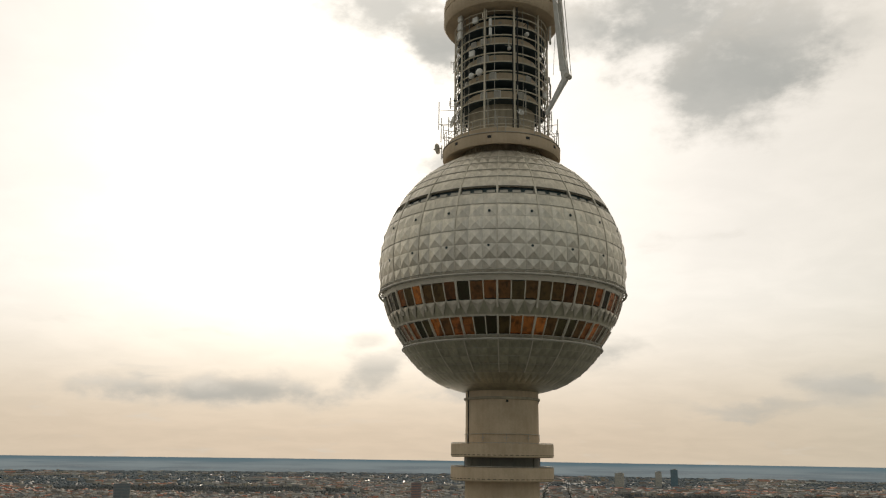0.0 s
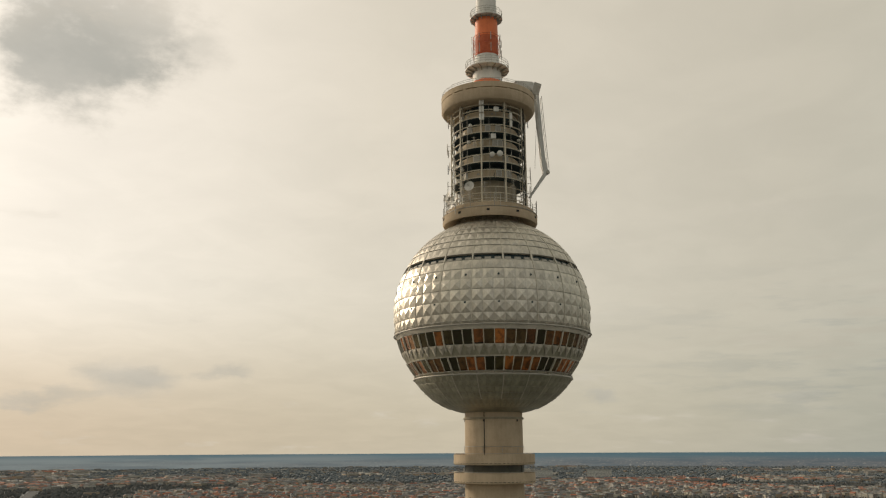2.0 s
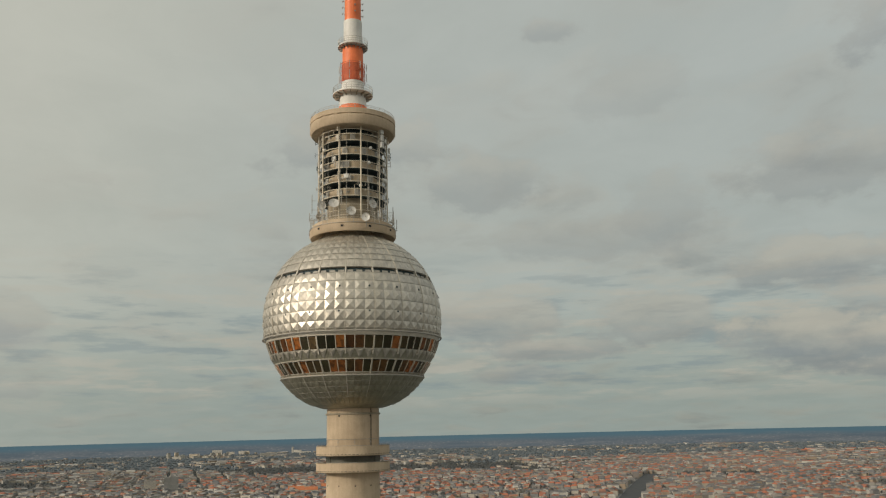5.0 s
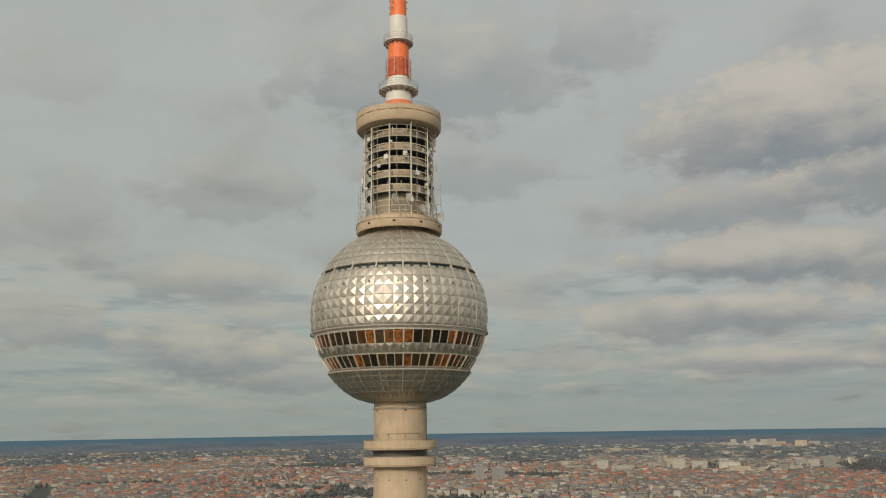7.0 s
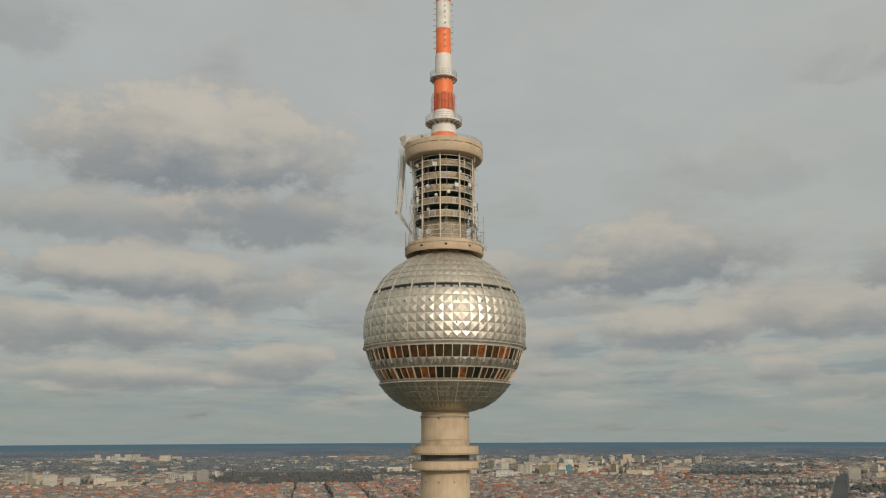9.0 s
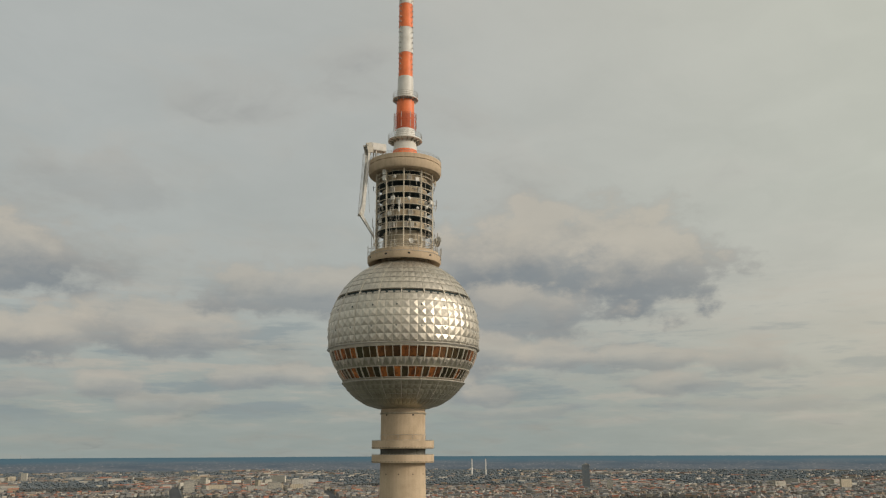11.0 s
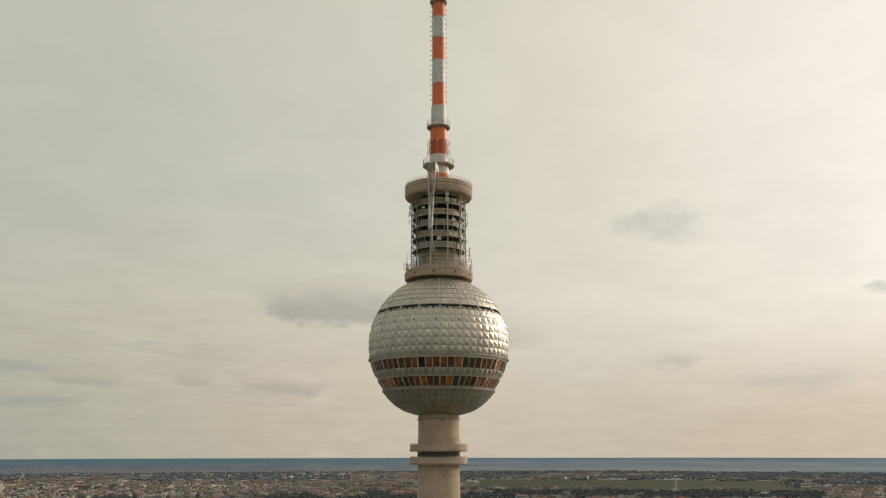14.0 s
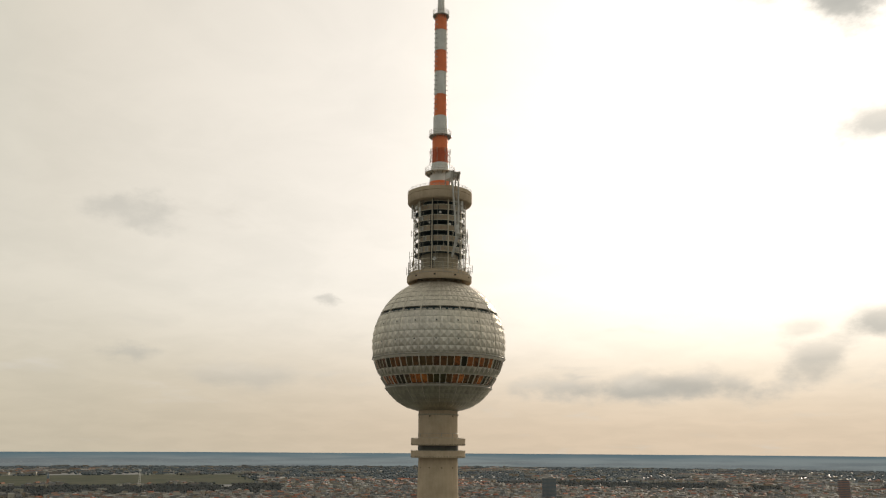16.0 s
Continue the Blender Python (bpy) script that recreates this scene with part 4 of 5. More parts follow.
def whip(az, r, z, tall, arms):
    """A rod aerial on a stand-off with short cross arms."""
    ob = thing("rod_aerial", "thin dark rod aerial on a stand-off arm", "aerial", "rod aerials", at=polar(r, az, z))
    ob.rotation_euler = (0, 0, radians(az))
    bm = bmesh.new()
    pipe(bm, (0, 0, -tall / 2), (0, 0, tall / 2), 0.06, 6)
    rod = part("rod", bm, RAILING, ob)
    for q in (-0.3, 0.2):
        bm = bmesh.new()
        pipe(bm, (0, 0, q * tall), (6.4 - r, 0, q * tall), 0.04, 5)
        part("stand_off", bm, RAILING, ob)
    for i in range(arms):
        h = tall * (-0.4 + 0.8 * i / max(1, arms - 1))
        bm = bmesh.new()
        pipe(bm, (0, -0.45, h), (0, 0.45, h), 0.03, 4)
        part("cross_arm", bm, RAILING, rod)


for i in range(10):
    az = RIB_AT + 36 * i
    whip(az + random.uniform(4, 12), random.uniform(7.0, 7.8), random.uniform(231.5, 234.0), random.uniform(2.2, 4.0), random.choice((0, 3, 4)))
    whip(az - random.uniform(2, 12), random.uniform(6.8, 7.2), random.uniform(236, 245), random.uniform(1.2, 2.4), random.choice((0, 2, 3)))
    whip(az + random.uniform(14, 24), random.uniform(7.9, 8.4), random.uniform(229.8, 231.4), random.uniform(1.5, 2.6), random.choice((0, 0, 2)))
whip(188, 8.6, 234.0, 4.2, 0)
whip(194, 8.3, 231.5, 3.6, 4)
whip(20, 7.2, 238.0, 4.0, 4)
whip(26, 7.4, 234.5, 4.5, 5)

# cabinets on the decks
bm_box = bmesh.new()
box(bm_box, (0.7, 0.9, 1.5), (0, 0, 0.75))
bmesh.ops.bevel(bm_box, geom=list(bm_box.edges), offset=0.04, segments=1, affect="EDGES")
cabinet = thing("equipment_cabinet", "grey equipment cabinet on a dark antenna deck", "cabinet", "deck cabinets", at=polar(4.9, 10, DECKS[0] + 0.06))
part("body", bm_box, PALE, cabinet)
bm = bmesh.new()
box(bm, (0.04, 0.7, 1.2), (0.36, 0, 0.78))
part("door", bm, RAILING, cabinet)
for i in range(34):
    az = random.uniform(0, 360)
    p = polar(4.95, az, random.choice(DECKS) + 0.06) * SCALE
    copy_thing(cabinet, Matrix.Translation(p) @ round_z(az))

# ---- ground and city ----
EYE_LEVEL = 190.0
EDGE = 8400.0


def seen_at(far):
    """Distance and ground height at which the land so many metres off is set up: beyond 3 km it is drawn in and rises
    towards the horizon, shaped to fit the view from the camera's height.
    """
    near = far if far < 3000 else 3000 + (far - 3000) * 0.7
    return near, max(0.0, EYE_LEVEL - near * (EYE_LEVEL / far + far / 1.48e7))


def site(bearing_deg, far):
    near, z = seen_at(far)
    b = radians(bearing_deg)
    return Vector((near * math.sin(b), near * math.cos(b), z)), near / far


# parts of the land by bearing and distance: woods, an open airfield, estates of tall slabs
WOODS = [(138, 158, 4900, 9000), (172, 186, 4300, 6600), (186, 200, 7600, 9500), (100, 125, 7000, 9600), (225, 240, 4300, 5200), (4, 17, 2000, 4300), (17, 24, 2000, 2900), (150, 157, 4200, 7000), (174, 185, 3250, 4300), (163, 172, 4600, 5600), (284, 290, 2600, 3700), (290, 312, 3300, 4150), (60, 68, 2300, 3300), (246, 252, 5200, 6800), (30, 42, 6000, 8000), (262, 268, 3000, 3800), (112, 119, 5200, 6600), (206, 213, 4800, 5800), (318, 330, 4800, 6500)]
FIELD = (289.5, 311, 4200, 5900)
SLABS = [(156, 174, 3350, 4000), (160, 172, 7200, 8300), (185, 206, 3900, 7200), (70, 100, 7000, 9000), (215, 224, 3800, 6000), (254, 260, 4200, 5000), (40, 50, 5000, 7000)]


# avenues, the second one standing for a canal: bearing and distance of both ends, width
AVENUES = [(215.2, 1950, 215.0, 4600, 46), (120.3, 1950, 121.8, 3300, 56), (226.3, 2000, 225.0, 4000, 36), (67.0, 2600, 70.0, 4800, 34), (10.4, 2600, 12.0, 4300, 40)]


def on_avenue(b, far):
    for b0, f0, b1, f1, width in AVENUES:
        if f0 < far < f1:
            gap = abs((b - b0 - (b1 - b0) * (far - f0) / (f1 - f0) + 180) % 360 - 180)
            if radians(gap) * far < width / 2 + 10:
                return True
    return False


def lies_in(zone, b, far):
    b0, b1, f0, f1 = zone
    wobble = noise.noise((b * 0.5, far * 0.0012, 3.1))
    return b0 + wobble * 2 < b < b1 + wobble * 2 and f0 * (1 + wobble * 0.1) < far < f1 * (1 + wobble * 0.1)


def land(k, shader):
    at = place(k)
    field = k.noise(at, 0.0035, 5, 0.6)
    fine = k.noise(at, 0.02, 5, 0.65)
    # Greys cooled and flattened: distance haze put into the ground colour.
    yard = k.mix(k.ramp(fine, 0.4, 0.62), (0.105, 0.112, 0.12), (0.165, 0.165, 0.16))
    green = k.mix(fine, (0.06, 0.072, 0.058), (0.095, 0.105, 0.08))
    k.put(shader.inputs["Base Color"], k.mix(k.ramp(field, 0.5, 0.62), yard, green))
    shader.inputs["Roughness"].default_value = 0.55


def pick(colours, rough=0.85, storeys=0.0):
    """One of several paints for every separate block, with a little soiling."""

    def build(k, shader):
        rand = k.add("ShaderNodeNewGeometry").outputs["Random Per Island"]
        ramp = k.add("ShaderNodeValToRGB")
        ramp.color_ramp.interpolation = "CONSTANT"
        k.put(ramp.inputs[0], rand)
        while len(ramp.color_ramp.elements) < len(colours):
            ramp.color_ramp.elements.new(0.5)
        for i, (stop, colour) in enumerate(zip(ramp.color_ramp.elements, colours)):
            stop.position, stop.color = i / len(colours), (*colour, 1)
        soil = k.noise(place(k), 0.05, 4)
        if storeys:
            parts_ = k.add("ShaderNodeSeparateXYZ")
            k.put(parts_.inputs[0], place(k))
            band = k.math("LESS_THAN", k.math("FRACT", k.math("DIVIDE", parts_.outputs[2], storeys)), 0.5)
            across = k.math("LESS_THAN", k.math("FRACT", k.math("DIVIDE", k.math("ADD", parts_.outputs[0], parts_.outputs[1]), storeys * 1.4)), 0.6)
            soil = k.math("ADD", soil, k.math("MULTIPLY", k.math("MULTIPLY", band, across), 0.8))
        k.put(shader.inputs["Base Color"], k.mix(k.math("MULTIPLY", soil, 0.5, clamp=True), ramp.outputs[0], (0.10, 0.095, 0.09)))
        shader.inputs["Roughness"].default_value = rough

    return build


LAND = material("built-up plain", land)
FACADES = material("plaster facades", pick([(0.42, 0.38, 0.305), (0.30, 0.285, 0.26), (0.54, 0.50, 0.42), (0.24, 0.215, 0.195), (0.40, 0.31, 0.22), (0.28, 0.28, 0.275), (0.60, 0.57, 0.51)]))
# Roof greys are cooled towards blue: haze put into the paint.
ROOFS = material("tiled and felt roofs", pick([(0.38, 0.135, 0.078), (0.17, 0.165, 0.165), (0.47, 0.155, 0.078), (0.20, 0.185, 0.175), (0.13, 0.14, 0.15), (0.42, 0.18, 0.105), (0.25, 0.115, 0.08), (0.165, 0.17, 0.178), (0.30, 0.27, 0.24)], 0.8))
ROOFS_PALE = material("grey felt roofs", pick([(0.16, 0.17, 0.18), (0.25, 0.245, 0.24), (0.27, 0.15, 0.11), (0.125, 0.135, 0.148), (0.46, 0.445, 0.41), (0.15, 0.16, 0.17), (0.32, 0.31, 0.29)], 0.8))
SLAB_WALL = material("pale concrete slab walls", pick([(0.60, 0.565, 0.48), (0.72, 0.68, 0.59), (0.48, 0.46, 0.405), (0.62, 0.54, 0.41), (0.56, 0.54, 0.49)], 0.85, 2.6))
# Far woods: the bluish colour carries the haze of distance.
HAZED_TREES = material("blue-green conifer woods", pick([(0.125, 0.158, 0.182), (0.14, 0.168, 0.186), (0.11, 0.145, 0.172)], 0.95))
# Nearer woods: brown cooled to blue-grey, haze put into the colour.
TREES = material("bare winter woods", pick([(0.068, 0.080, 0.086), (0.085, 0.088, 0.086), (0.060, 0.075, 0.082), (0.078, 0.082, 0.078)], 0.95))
GRASS = material("airfield grass", rough_surface((0.05, 0.06, 0.042), (0.085, 0.088, 0.06), 1.0, 0.008, 0, 0, 0))
GRASS.node_tree.nodes["Principled BSDF"].inputs["Specular IOR Level"].default_value = 0.1
ASPHALT = material("asphalt", rough_surface((0.04, 0.045, 0.05), (0.065, 0.07, 0.075), 0.9, 0.05, 0, 0, 0))

profile = [(12.0, -0.5)] + [(r, 0.0) for r in (60, 400, 1200, 1900, 2500, 3000)]
profile += [seen_at(far) for far in np.linspace(3200, EDGE, 26)]
bm = bmesh.new()
rings = [[bm.verts.new(polar(r, 2 * i, z - 0.5)) for i in range(180)] for r, z in profile]
for p, q in zip(rings, rings[1:]):
    for i in range(180):
        bm.faces.new((p[i], q[i], q[(i + 1) % 180], p[(i + 1) % 180]))
tagged(smooth(part("ground", bm, LAND)), "wide city plain, raised at the rim to fit the camera's view", "ground", kind="structure")


class Blocks:
    """Collects many plain houses for one mesh: walls and roof as separate faces with two paints."""

    def __init__(self):
        self.points, self.faces, self.paint = [], [], []

    def house(self, at, k, turn, length, depth, wall, roof):
        """A house of the given size with a ridge roof (roof 0: flat), set up at scale k."""
        if on_avenue(math.degrees(math.atan2(at.x, at.y)), math.hypot(at.x, at.y) / k):
            return
        c, s = math.cos(turn), math.sin(turn)
        base = len(self.points)

        def corner(x, y, z):
            self.points.append((at.x + k * (x * c - y * s), at.y + k * (x * s + y * c), at.z + k * z))

        l, d = length / 2, depth / 2
        for z in (-3.0, wall):
            for x, y in ((-l, -d), (l, -d), (l, d), (-l, d)):
                corner(x, y, z)
        b = base
        self.faces += [(b, b + 1, b + 5, b + 4), (b + 1, b + 2, b + 6, b + 5), (b + 2, b + 3, b + 7, b + 6), (b + 3, b, b + 4, b + 7)]
        self.paint += [0] * 4
        top = len(self.points)
        e = 0.4
        for x, y in ((-l - e, -d - e), (l + e, -d - e), (l + e, d + e), (-l - e, d + e)):
            corner(x, y, wall)
        if roof:
            corner(-l + 1, 0, wall + roof)
            corner(l - 1, 0, wall + roof)
            t = top
            self.faces += [(t, t + 1, t + 5, t + 4), (t + 2, t + 3, t + 4, t + 5), (t + 3, t, t + 4), (t + 1, t + 2, t + 5)]
            self.paint += [1] * 4
        else:
            for x, y in ((-l - e, -d - e), (l + e, -d - e), (l + e, d + e), (-l - e, d + e)):
                corner(x, y, wall + 0.6)
            t = top
            self.faces += [(t + 4, t + 5, t + 6, t + 7)] + [(t + i, t + (i + 1) % 4, t + 4 + (i + 1) % 4, t + 4 + i) for i in range(4)]
            self.paint += [1] * 5

    def clump(self, at, k, r, h):
        """A bare tree crown: an uneven lump of few faces."""
        if on_avenue(math.degrees(math.atan2(at.x, at.y)), math.hypot(at.x, at.y) / k):
            return
        base = len(self.points)
        sides = 4
        for z, f in ((0.0, 0.45), (h * 0.55, 1.0), (h * 0.85, 0.6)):
            for i in range(sides):
                a = 2 * math.pi * (i + 0.5 * f) / sides
                q = r * f * random.uniform(0.7, 1.3)
                self.points.append((at.x + k * q * math.cos(a), at.y + k * q * math.sin(a), at.z + k * z))
        self.points.append((at.x, at.y, at.z + k * h))
        for ring in (0, sides):
            for i in range(sides):
                j = (i + 1) % sides
                self.faces.append((base + ring + i, base + ring + j, base + ring + sides + j, base + ring + sides + i))
        for i in range(sides):
            self.faces.append((base + 2 * sides + i, base + 2 * sides + (i + 1) % sides, base + 3 * sides))

    def make(self, name, paints, label, category):
        data = bpy.data.meshes.new(name)
        data.from_pydata(self.points, [], self.faces)
        for m in paints:
            data.materials.append(m)
        if len(paints) > 1:
            data.polygons.foreach_set("material_index", self.paint)
        ob = new(name, data)
        ob.scale = (SCALE, SCALE, SCALE)
        return tagged(ob, label, category, kind="stuff")


old_town, grey_town, estates, woods, far_woods = Blocks(), Blocks(), Blocks(), Blocks(), Blocks()
CELL = 118.0
for ix in range(-84, 85):
    for iy in range(-84, 85):
        x, y = ix * CELL, iy * CELL
        far = math.hypot(x, y)
        if not 1950 < far < EDGE - 150:
            continue
        b = math.degrees(math.atan2(x, y)) % 360
        if lies_in(FIELD, b, far):
            continue
        # streets keep one direction within a district
        skew = 1.6 * noise.noise((x * 0.0006, y * 0.0006, 0.0))
        c, s = math.cos(skew), math.sin(skew)
        density = noise.noise((x * 0.0009, y * 0.0009, 7.0)) + 0.4 * noise.noise((x * 0.003, y * 0.003, 2.0))
        wooded = any(lies_in(z, b, far) for z in WOODS) or density < -0.24 - 0.04 * (far < 3000) + 0.12 * (far > 4200) + 0.20 * (far > 5000) + 0.20 * (far > 6500)
        slabs = any(lies_in(z, b, far) for z in SLABS)

        def local(u, v):
            px, py = x + u * c - v * s, y + u * s + v * c
            return site(math.degrees(math.atan2(px, py)), math.hypot(px, py))

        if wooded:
            # Beyond 4.6 km the crowns take the haze-tinted colour.
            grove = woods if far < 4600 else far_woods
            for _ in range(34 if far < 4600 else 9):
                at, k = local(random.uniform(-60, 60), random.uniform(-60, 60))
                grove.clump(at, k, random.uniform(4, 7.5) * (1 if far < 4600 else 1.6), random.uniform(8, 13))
            if random.random() < (0.12 if far < 5000 else 0.3):
                at, k = local(random.uniform(-40, 40), random.uniform(-40, 40))
                grey_town.house(at, k, skew, random.uniform(20, 70), 14, random.uniform(8, 16), 0)
            continue
        if slabs and random.random() < 0.62:
            for _ in range(random.choice((1, 1, 2))):
                turn = skew + random.choice((0, 0, math.pi / 2))
                at, k = local(random.uniform(-35, 35), random.uniform(-35, 35))
                estates.house(at, k, turn, random.uniform(35, 100), random.uniform(11, 14), random.choice((16, 18, 20, 30, 32, 34, 52)) * random.uniform(0.9, 1.1), 0)
        elif far < 5500 or random.random() < 0.6:
            # Grey roofs prevail outside bearings 80-225 and past 5 km, imitating haze.
            greyed_roofs = noise.noise((x * 0.0006, y * 0.0006, 11.0)) > (0.06 if 80 < b < 225 else -0.22) or far > 5000
            # closed blocks: rows of houses along the four streets
            pieces = 5 if far < 3000 else 4 if far < 4300 else 2 if far < 5600 else 1
            for side in range(4):
                row_wall = random.uniform(13, 18) if far < 6000 else random.uniform(8, 14)
                for j in range(pieces):
                    if random.random() < 0.14:
                        continue
                    length = 94 / pieces * random.uniform(0.9, 1.0)
                    along = (j - (pieces - 1) / 2) * 94 / pieces
                    u, v = ((along, -42), (42, along), (along, 42), (-42, along))[side]
                    at, k = local(u + random.uniform(-2, 2), v + random.uniform(-2, 2))
                    turn = skew + (0 if side in (0, 2) else math.pi / 2)
                    town = grey_town if greyed_roofs and random.random() < 0.8 or random.random() < 0.25 else old_town
                    flat_roof = town is grey_town and random.random() < 0.6
                    town.house(at, k, turn, length, random.uniform(10, 13), row_wall * random.uniform(0.72, 1.22), 0 if flat_roof else random.uniform(3, 5))
            for _ in range(3 if far < 3500 else 1):
                at, k = local(random.uniform(-22, 22), random.uniform(-22, 22))
                old_town.house(at, k, skew + random.choice((0, math.pi / 2)), random.uniform(10, 26), random.uniform(8, 11), random.uniform(6, 16), random.choice((0, 3)))
        if far < 6000:
            for _ in range(random.choice((7, 12, 18))):
                at, k = local(random.uniform(-60, 60), random.choice((-58, 58, random.uniform(-30, 30))))
                woods.clump(at, k, random.uniform(3, 6), random.uniform(8, 14))
old_town.make("town_houses", (FACADES, ROOFS), "old town houses with red tiled roofs in closed blocks", "houses")
grey_town.make("flat_roofed_houses", (FACADES, ROOFS_PALE), "grey and beige houses, flat felt roofs, greyed for haze", "houses")
estates.make("housing_estates", (SLAB_WALL, ROOFS_PALE), "pale concrete apartment slabs of the housing estates", "apartment blocks")
far_woods.make("distant_woods", (HAZED_TREES,), "far suburban woods tinted with haze blue", "trees")
woods.make("bare_woods", (TREES,), "bare winter woods and street trees, blue-grey with haze", "trees")

# open airfield
bm = bmesh.new()
rows = []
for far in np.linspace(4250, 5850, 9):
    rows.append([bm.verts.new(site(b, far)[0] + Vector((0, 0, 0.6))) for b in np.linspace(289.5 + 3 * noise.noise((far * 0.001, 0, 0)), 311 + 3 * noise.noise((far * 0.001, 5, 0)), 24)])
for p, q in zip(rows, rows[1:]):
    for i in range(23):
        bm.faces.new((p[i], p[i + 1], q[i + 1], q[i]))
bmesh.ops.recalc_face_normals(bm, faces=bm.faces)
tagged(part("airfield", bm, GRASS), "open pale green grass of an old airfield", "field", kind="structure")


def avenue(b0, f0, b1, f1, width):
    """A broad street (once a canal) running out from the town, drawn as a strip on the land."""
    bm = bmesh.new()
    pairs = []
    for i in range(13):
        u = i / 12
        b, far = b0 + (b1 - b0) * u, f0 + (f1 - f0) * u
        half = math.degrees(width / 2 / far)
        pairs.append([bm.verts.new(site(b + s * half, far)[0] + Vector((0, 0, 2.0 * seen_at(far)[0] / far))) for s in (-1, 1)])
    for p, q in zip(pairs, pairs[1:]):
        bm.faces.new((p[0], p[1], q[1], q[0]))
    bmesh.ops.recalc_face_normals(bm, faces=bm.faces)
    tagged(part("avenue", bm, ASPHALT), "broad dark way between rows of houses", "road", kind="structure")


for line in AVENUES:
    avenue(*line)

# far land on the horizon: a glowing ring with haze painted into its colour
def distance(k, shader):
    at = place(k)
    split_ = k.add("ShaderNodeSeparateXYZ")
    k.put(split_.inputs[0], at)
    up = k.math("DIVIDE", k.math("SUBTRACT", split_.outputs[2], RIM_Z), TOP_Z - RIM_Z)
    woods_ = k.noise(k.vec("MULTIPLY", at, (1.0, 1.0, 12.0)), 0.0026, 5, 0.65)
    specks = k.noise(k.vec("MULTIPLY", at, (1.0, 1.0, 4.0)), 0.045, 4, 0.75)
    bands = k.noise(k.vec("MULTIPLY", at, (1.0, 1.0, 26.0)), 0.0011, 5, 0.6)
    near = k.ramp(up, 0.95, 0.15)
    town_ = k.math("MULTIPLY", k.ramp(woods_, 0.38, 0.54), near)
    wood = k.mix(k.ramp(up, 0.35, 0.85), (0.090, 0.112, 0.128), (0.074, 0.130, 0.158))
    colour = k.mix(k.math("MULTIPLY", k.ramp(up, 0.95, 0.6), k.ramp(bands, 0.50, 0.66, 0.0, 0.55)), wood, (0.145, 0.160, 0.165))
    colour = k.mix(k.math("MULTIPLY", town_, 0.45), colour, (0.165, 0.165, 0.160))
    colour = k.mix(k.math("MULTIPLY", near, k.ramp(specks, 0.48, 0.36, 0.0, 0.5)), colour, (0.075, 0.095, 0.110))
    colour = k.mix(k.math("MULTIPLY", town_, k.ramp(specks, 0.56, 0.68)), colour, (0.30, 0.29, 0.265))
    # Sunlit haze: the colour is painted lighter towards the sun.
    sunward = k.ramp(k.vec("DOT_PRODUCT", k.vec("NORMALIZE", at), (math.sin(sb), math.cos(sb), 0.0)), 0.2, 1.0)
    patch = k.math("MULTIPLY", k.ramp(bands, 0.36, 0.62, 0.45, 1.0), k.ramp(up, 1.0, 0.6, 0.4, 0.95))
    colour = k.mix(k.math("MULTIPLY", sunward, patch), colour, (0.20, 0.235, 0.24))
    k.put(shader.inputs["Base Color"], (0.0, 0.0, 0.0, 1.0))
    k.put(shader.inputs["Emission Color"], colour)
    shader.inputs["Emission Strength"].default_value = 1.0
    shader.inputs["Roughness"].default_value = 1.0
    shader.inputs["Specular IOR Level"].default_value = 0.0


RIM_R, RIM_Z = seen_at(EDGE - 60)
TOP_Z = EYE_LEVEL - RIM_R * math.tan(radians(0.44))
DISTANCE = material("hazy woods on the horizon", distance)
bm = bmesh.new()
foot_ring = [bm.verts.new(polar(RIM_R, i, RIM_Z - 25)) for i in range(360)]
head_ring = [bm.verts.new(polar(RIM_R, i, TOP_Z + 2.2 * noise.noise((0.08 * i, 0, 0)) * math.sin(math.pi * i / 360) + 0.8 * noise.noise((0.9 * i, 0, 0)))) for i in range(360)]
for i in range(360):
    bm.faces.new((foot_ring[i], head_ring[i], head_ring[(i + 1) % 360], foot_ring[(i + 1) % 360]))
tagged(part("backdrop", bm, DISTANCE), "wooded distance along the horizon, haze painted and glowing", "backdrop", kind="structure")

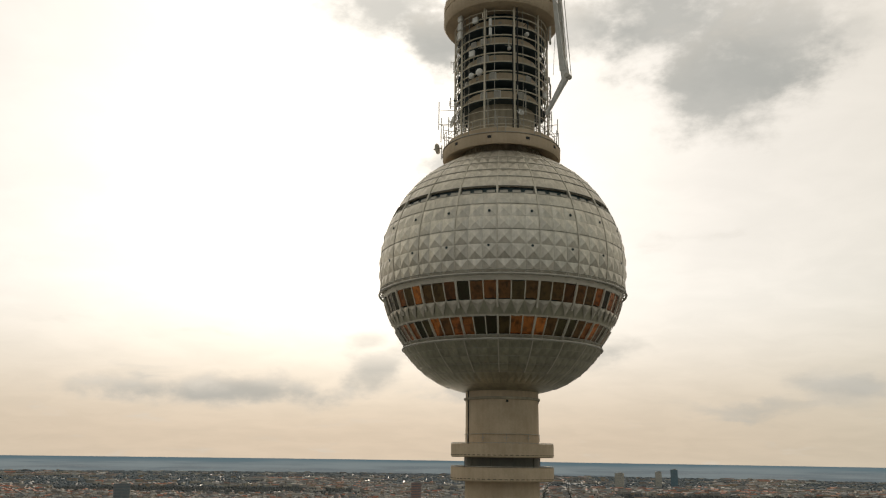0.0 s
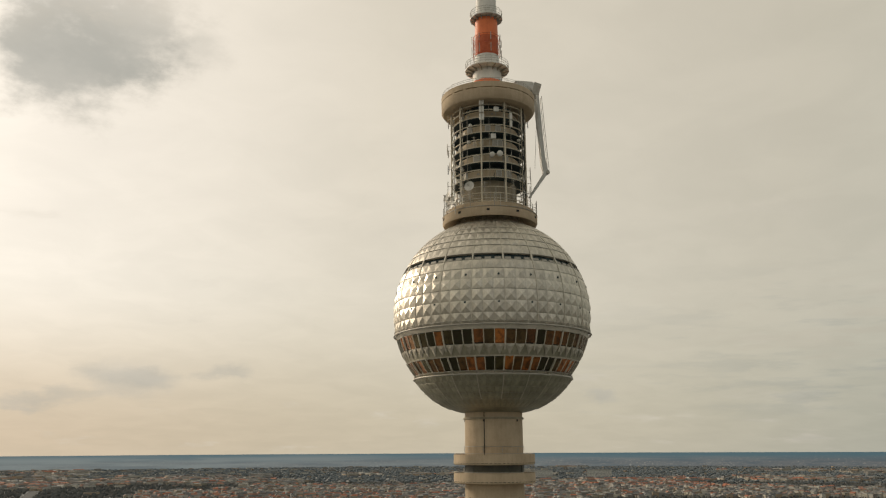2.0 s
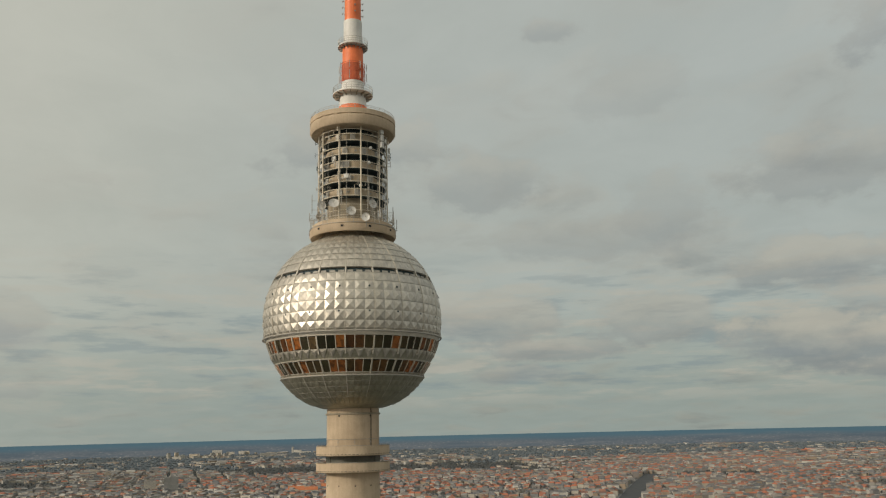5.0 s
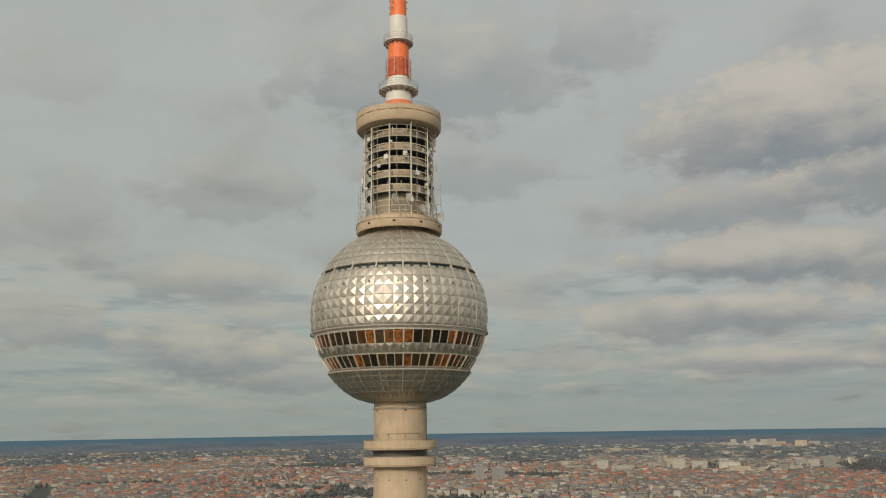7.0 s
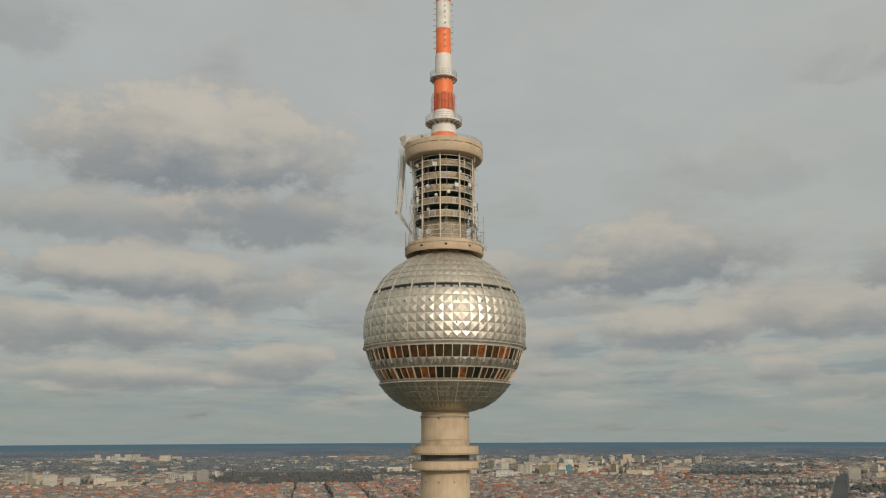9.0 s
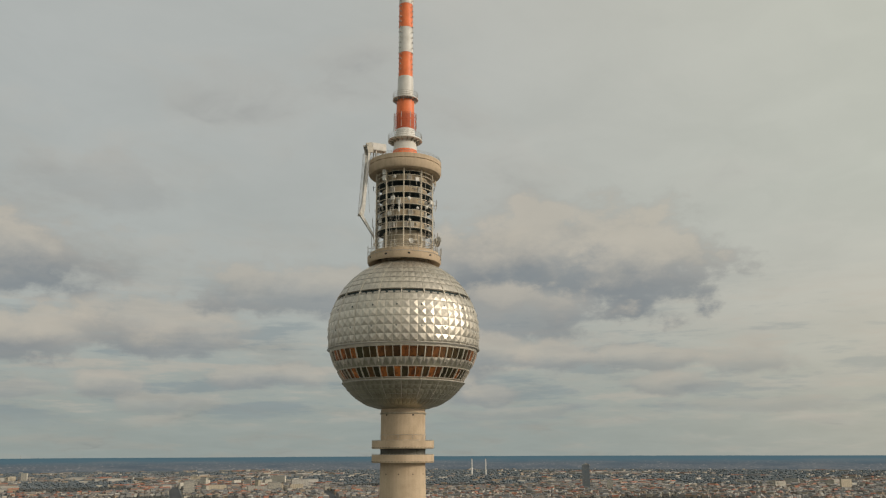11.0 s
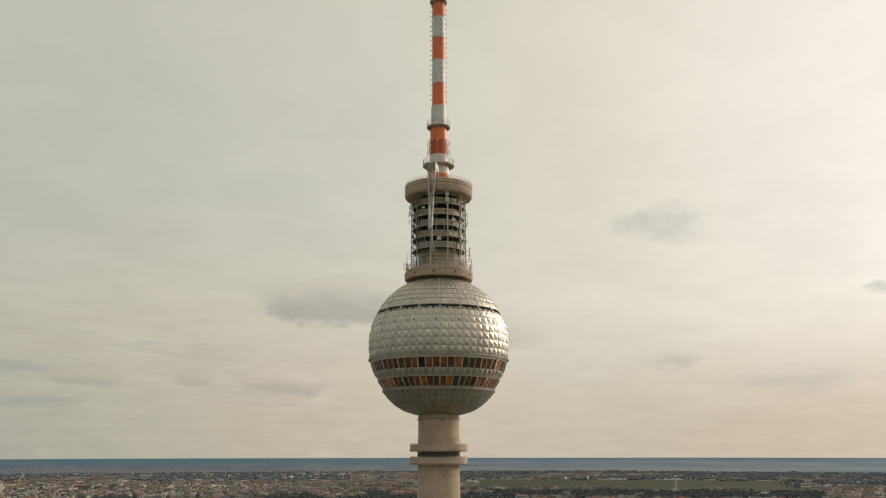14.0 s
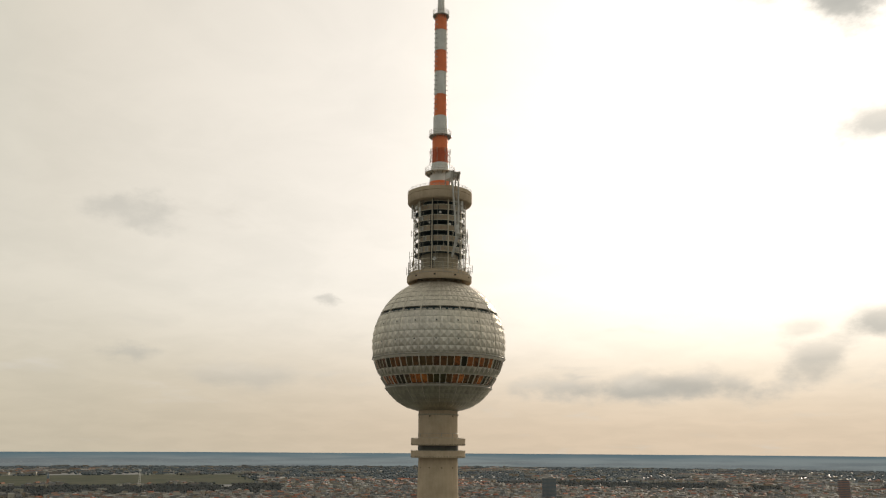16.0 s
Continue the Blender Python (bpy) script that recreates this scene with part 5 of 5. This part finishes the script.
# buildings that stand out
PAINTS = {
    "dark": material("dark glass facade", rough_surface((0.09, 0.13, 0.165), (0.14, 0.185, 0.22), 0.35, 0.1, 0, 0.2, 0)),
    "glass_row": material("grey window rows", rough_surface((0.17, 0.18, 0.18), (0.26, 0.265, 0.26), 0.4, 0.1, 0, 0, 0)),
    "brick": material("brick-red facade", rough_surface((0.36, 0.20, 0.15), (0.46, 0.27, 0.20), 0.8, 0.1, 0, 0, 0)),
    "mauve": material("mauve-brown facade", rough_surface((0.17, 0.135, 0.145), (0.23, 0.185, 0.19), 0.6, 0.1, 0, 0, 0)),
    "blue": material("blue glass facade", rough_surface((0.13, 0.22, 0.27), (0.18, 0.28, 0.33), 0.35, 0.1, 0, 0.2, 0)),
    "pale": material("pale facade", rough_surface((0.50, 0.46, 0.38), (0.62, 0.57, 0.48), 0.8, 0.1, 0, 0, 0)),
    "white": material("white facade", rough_surface((0.66, 0.64, 0.60), (0.78, 0.76, 0.72), 0.8, 0.1, 0, 0, 0)),
    "teal": material("teal glass facade", rough_surface((0.05, 0.26, 0.28), (0.09, 0.36, 0.38), 0.4, 0.1, 0, 0, 0)),
    "grey": material("grey facade", rough_surface((0.22, 0.22, 0.20), (0.32, 0.31, 0.29), 0.8, 0.1, 0, 0, 0)),
    "yellow": material("yellow facade", rough_surface((0.50, 0.36, 0.14), (0.60, 0.44, 0.20), 0.8, 0.1, 0, 0, 0)),
    "roof": material("orange roof tiles", rough_surface((0.42, 0.14, 0.06), (0.52, 0.20, 0.09), 0.85, 0.1, 0, 0, 0)),
}


def landmark(name, label, category, b, far, group=""):
    at, k = site(b, far)
    ob = thing(name, label, category, group, at=at)
    ob.scale = (SCALE * k,) * 3
    ob.rotation_euler = (0, 0, -radians(b))
    return ob


def high_rise(b, far, width, depth, height_, paint, label, storeys=12, name="high_rise", group="towers of the city"):
    """A tower block: body, storey bands, roof slab and a plant room."""
    ob = landmark(name, label, "tower block", b, far, group)
    bm = bmesh.new()
    box(bm, (width, depth, height_ + 4), (0, 0, height_ / 2 - 2))
    body_ = part("body", bm, PAINTS[paint], ob)
    step = height_ / storeys
    bm = bmesh.new()
    box(bm, (width + 0.6, depth + 0.6, step * 0.45), (0, 0, 0))
    first = part("window_row", bm, PAINTS["dark"] if paint in ("blue", "teal", "brick") else PAINTS["glass_row"], body_)
    first.matrix_basis = Matrix.Translation((0, 0, step * 0.6))
    for i in range(1, storeys):
        again(first, Matrix.Translation((0, 0, step * (i + 0.6))))
    bm = bmesh.new()
    box(bm, (width + 1.2, depth + 1.2, 1.0), (0, 0, height_ + 0.5))
    part("roof", bm, PAINTS["grey"], ob)
    bm = bmesh.new()
    box(bm, (width * 0.4, depth * 0.5, 4), (width * 0.1, 0, height_ + 3))
    part("plant_room", bm, PAINTS["grey"], ob)
    return ob


high_rise(-28.8, 2900, 50, 34, 82, "dark", "dark glass office tower above low houses", 18)
high_rise(-9.6, 2650, 32, 26, 100, "brick", "brick-red office tower with a stepped top", 20)
high_rise(-4.4, 2900, 26, 26, 98, "mauve", "slim mauve-brown office tower", 20)
high_rise(-3.2, 2950, 40, 30, 108, "blue", "blue glass office tower", 22)
high_rise(4.1, 5200, 55, 30, 92, "pale", "pale high-rise beyond the park", 20)
high_rise(6.6, 5600, 40, 30, 98, "pale", "tall pale high-rise beyond the park", 20)
high_rise(7.6, 5700, 45, 30, 112, "blue", "tall blue-grey high-rise beyond the park", 22)
high_rise(44.9, 5200, 105, 40, 48, "white", "broad white hospital slab", 10)
high_rise(48.6, 5300, 150, 45, 46, "white", "stepped white hospital block", 10)
high_rise(89.2, 2850, 45, 26, 56, "grey", "grey slab with dark window rows", 14)
high_rise(87.9, 3000, 40, 20, 40, "pale", "pale slab beside a grey one", 11)
high_rise(163.6, 3500, 50, 22, 52, "pale", "pale apartment tower in a row", 16)
high_rise(172.9, 3500, 46, 24, 58, "grey", "brownish apartment tower by the park", 18)
high_rise(172.0, 3550, 34, 24, 46, "pale", "pale apartment tower beside a taller one", 15)
high_rise(158.6, 3450, 45, 22, 48, "pale", "pale green apartment tower", 15)
high_rise(150.2, 2750, 30, 24, 62, "grey", "beige-grey apartment tower among red roofs", 17)
high_rise(151.5, 2800, 44, 24, 52, "grey", "beige-grey apartment slab among red roofs", 14)
high_rise(197.9, 4030, 30, 26, 54, "teal", "office block with a teal glass front", 13)
high_rise(196.9, 4060, 26, 26, 50, "yellow", "office block with a yellow front", 12)
high_rise(242.9, 4000, 36, 32, 118, "dark", "dark glass skyscraper by the river", 26)
high_rise(244.5, 3900, 28, 24, 50, "pale", "pale high-rise beside a dark skyscraper", 13)
high_rise(215.9, 3700, 44, 20, 62, "pale", "pale apartment slab by the avenue", 17)
high_rise(221.5, 3900, 60, 20, 46, "pale", "pale apartment block with two wings", 14)
high_rise(188.5, 4300, 70, 18, 58, "pale", "tall pale apartment slab", 17)
high_rise(190.5, 4500, 90, 18, 50, "white", "long white apartment slab", 15)
high_rise(193.5, 3700, 80, 20, 42, "white", "white apartment slab at the estate's edge", 13)

for b, far, length in ((98.2, 2550, 60), (97.4, 2600, 50), (99.6, 2700, 45)):
    ob = landmark("roofed_hall", "building with a bright orange tiled roof", "house", b, far, "orange roofs")
    bm = bmesh.new()
    box(bm, (length, 24, 20), (0, 0, 8))
    part("body", bm, PAINTS["pale"], ob)
    bm = bmesh.new()
    v = [bm.verts.new(p) for p in ((-length / 2, -13, 18), (length / 2, -13, 18), (length / 2, 13, 18), (-length / 2, 13, 18), (-length / 2, 0, 27), (length / 2, 0, 27))]
    for f in ((0, 1, 5, 4), (2, 3, 4, 5), (3, 0, 4), (1, 2, 5), (3, 2, 1, 0)):
        bm.faces.new([v[i] for i in f])
    part("roof", bm, PAINTS["roof"], ob)

for b in (235.0, 235.95):
    ob = landmark("power_station_chimney", "tall slim pale power station chimney", "chimney", b, 6300, "power station chimneys")
    smooth(part("flue", spin([(5.5, -3), (3.6, 124)], 16), PAINTS["white"], ob))
    smooth(part("rim", spin([(3.9, 121), (4.0, 124.5)], 16), PAINTS["brick"], ob))

church = landmark("church", "church with a dark pointed spire", "church", 297.9, 4150)
bm = bmesh.new()
box(bm, (10, 10, 40), (0, 0, 18))
part("tower", bm, PAINTS["brick"], church)
part("spire", spin([(6.5, 38), (0.3, 68)], 8), PAINTS["dark"], church)
bm = bmesh.new()
box(bm, (16, 34, 20), (0, 20, 8))
part("nave", bm, PAINTS["brick"], church)

mast = landmark("radar_mast", "pale lattice radar mast on the airfield", "mast", 303.4, 4300)
bm = bmesh.new()
for sx in (-1, 1):
    for sy in (-1, 1):
        pipe(bm, (sx * 5, sy * 5, -2), (sx * 2.5, sy * 2.5, 60), 0.7, 5)
for i in range(6):
    w0, w1 = 5 - i * 0.42, 5 - (i + 1) * 0.42
    for sy in (-1, 1):
        pipe(bm, (-w0, sy * w0, i * 10), (w1, sy * w1, i * 10 + 10), 0.4, 4)
        pipe(bm, (w0, sy * w0, i * 10), (-w1, sy * w1, i * 10 + 10), 0.4, 4)
part("lattice", bm, PAINTS["white"], mast)
bm = bmesh.new()
bmesh.ops.create_icosphere(bm, subdivisions=2, radius=6, matrix=Matrix.Translation((0, 0, 66)))
part("dome", bm, PAINTS["white"], mast)

far_mast = landmark("radio_mast", "thin far radio mast on the horizon", "mast", 206.2, 9000)
part("pole", spin([(3.0, -5), (1.4, 150)], 8), PAINTS["grey"], far_mast)
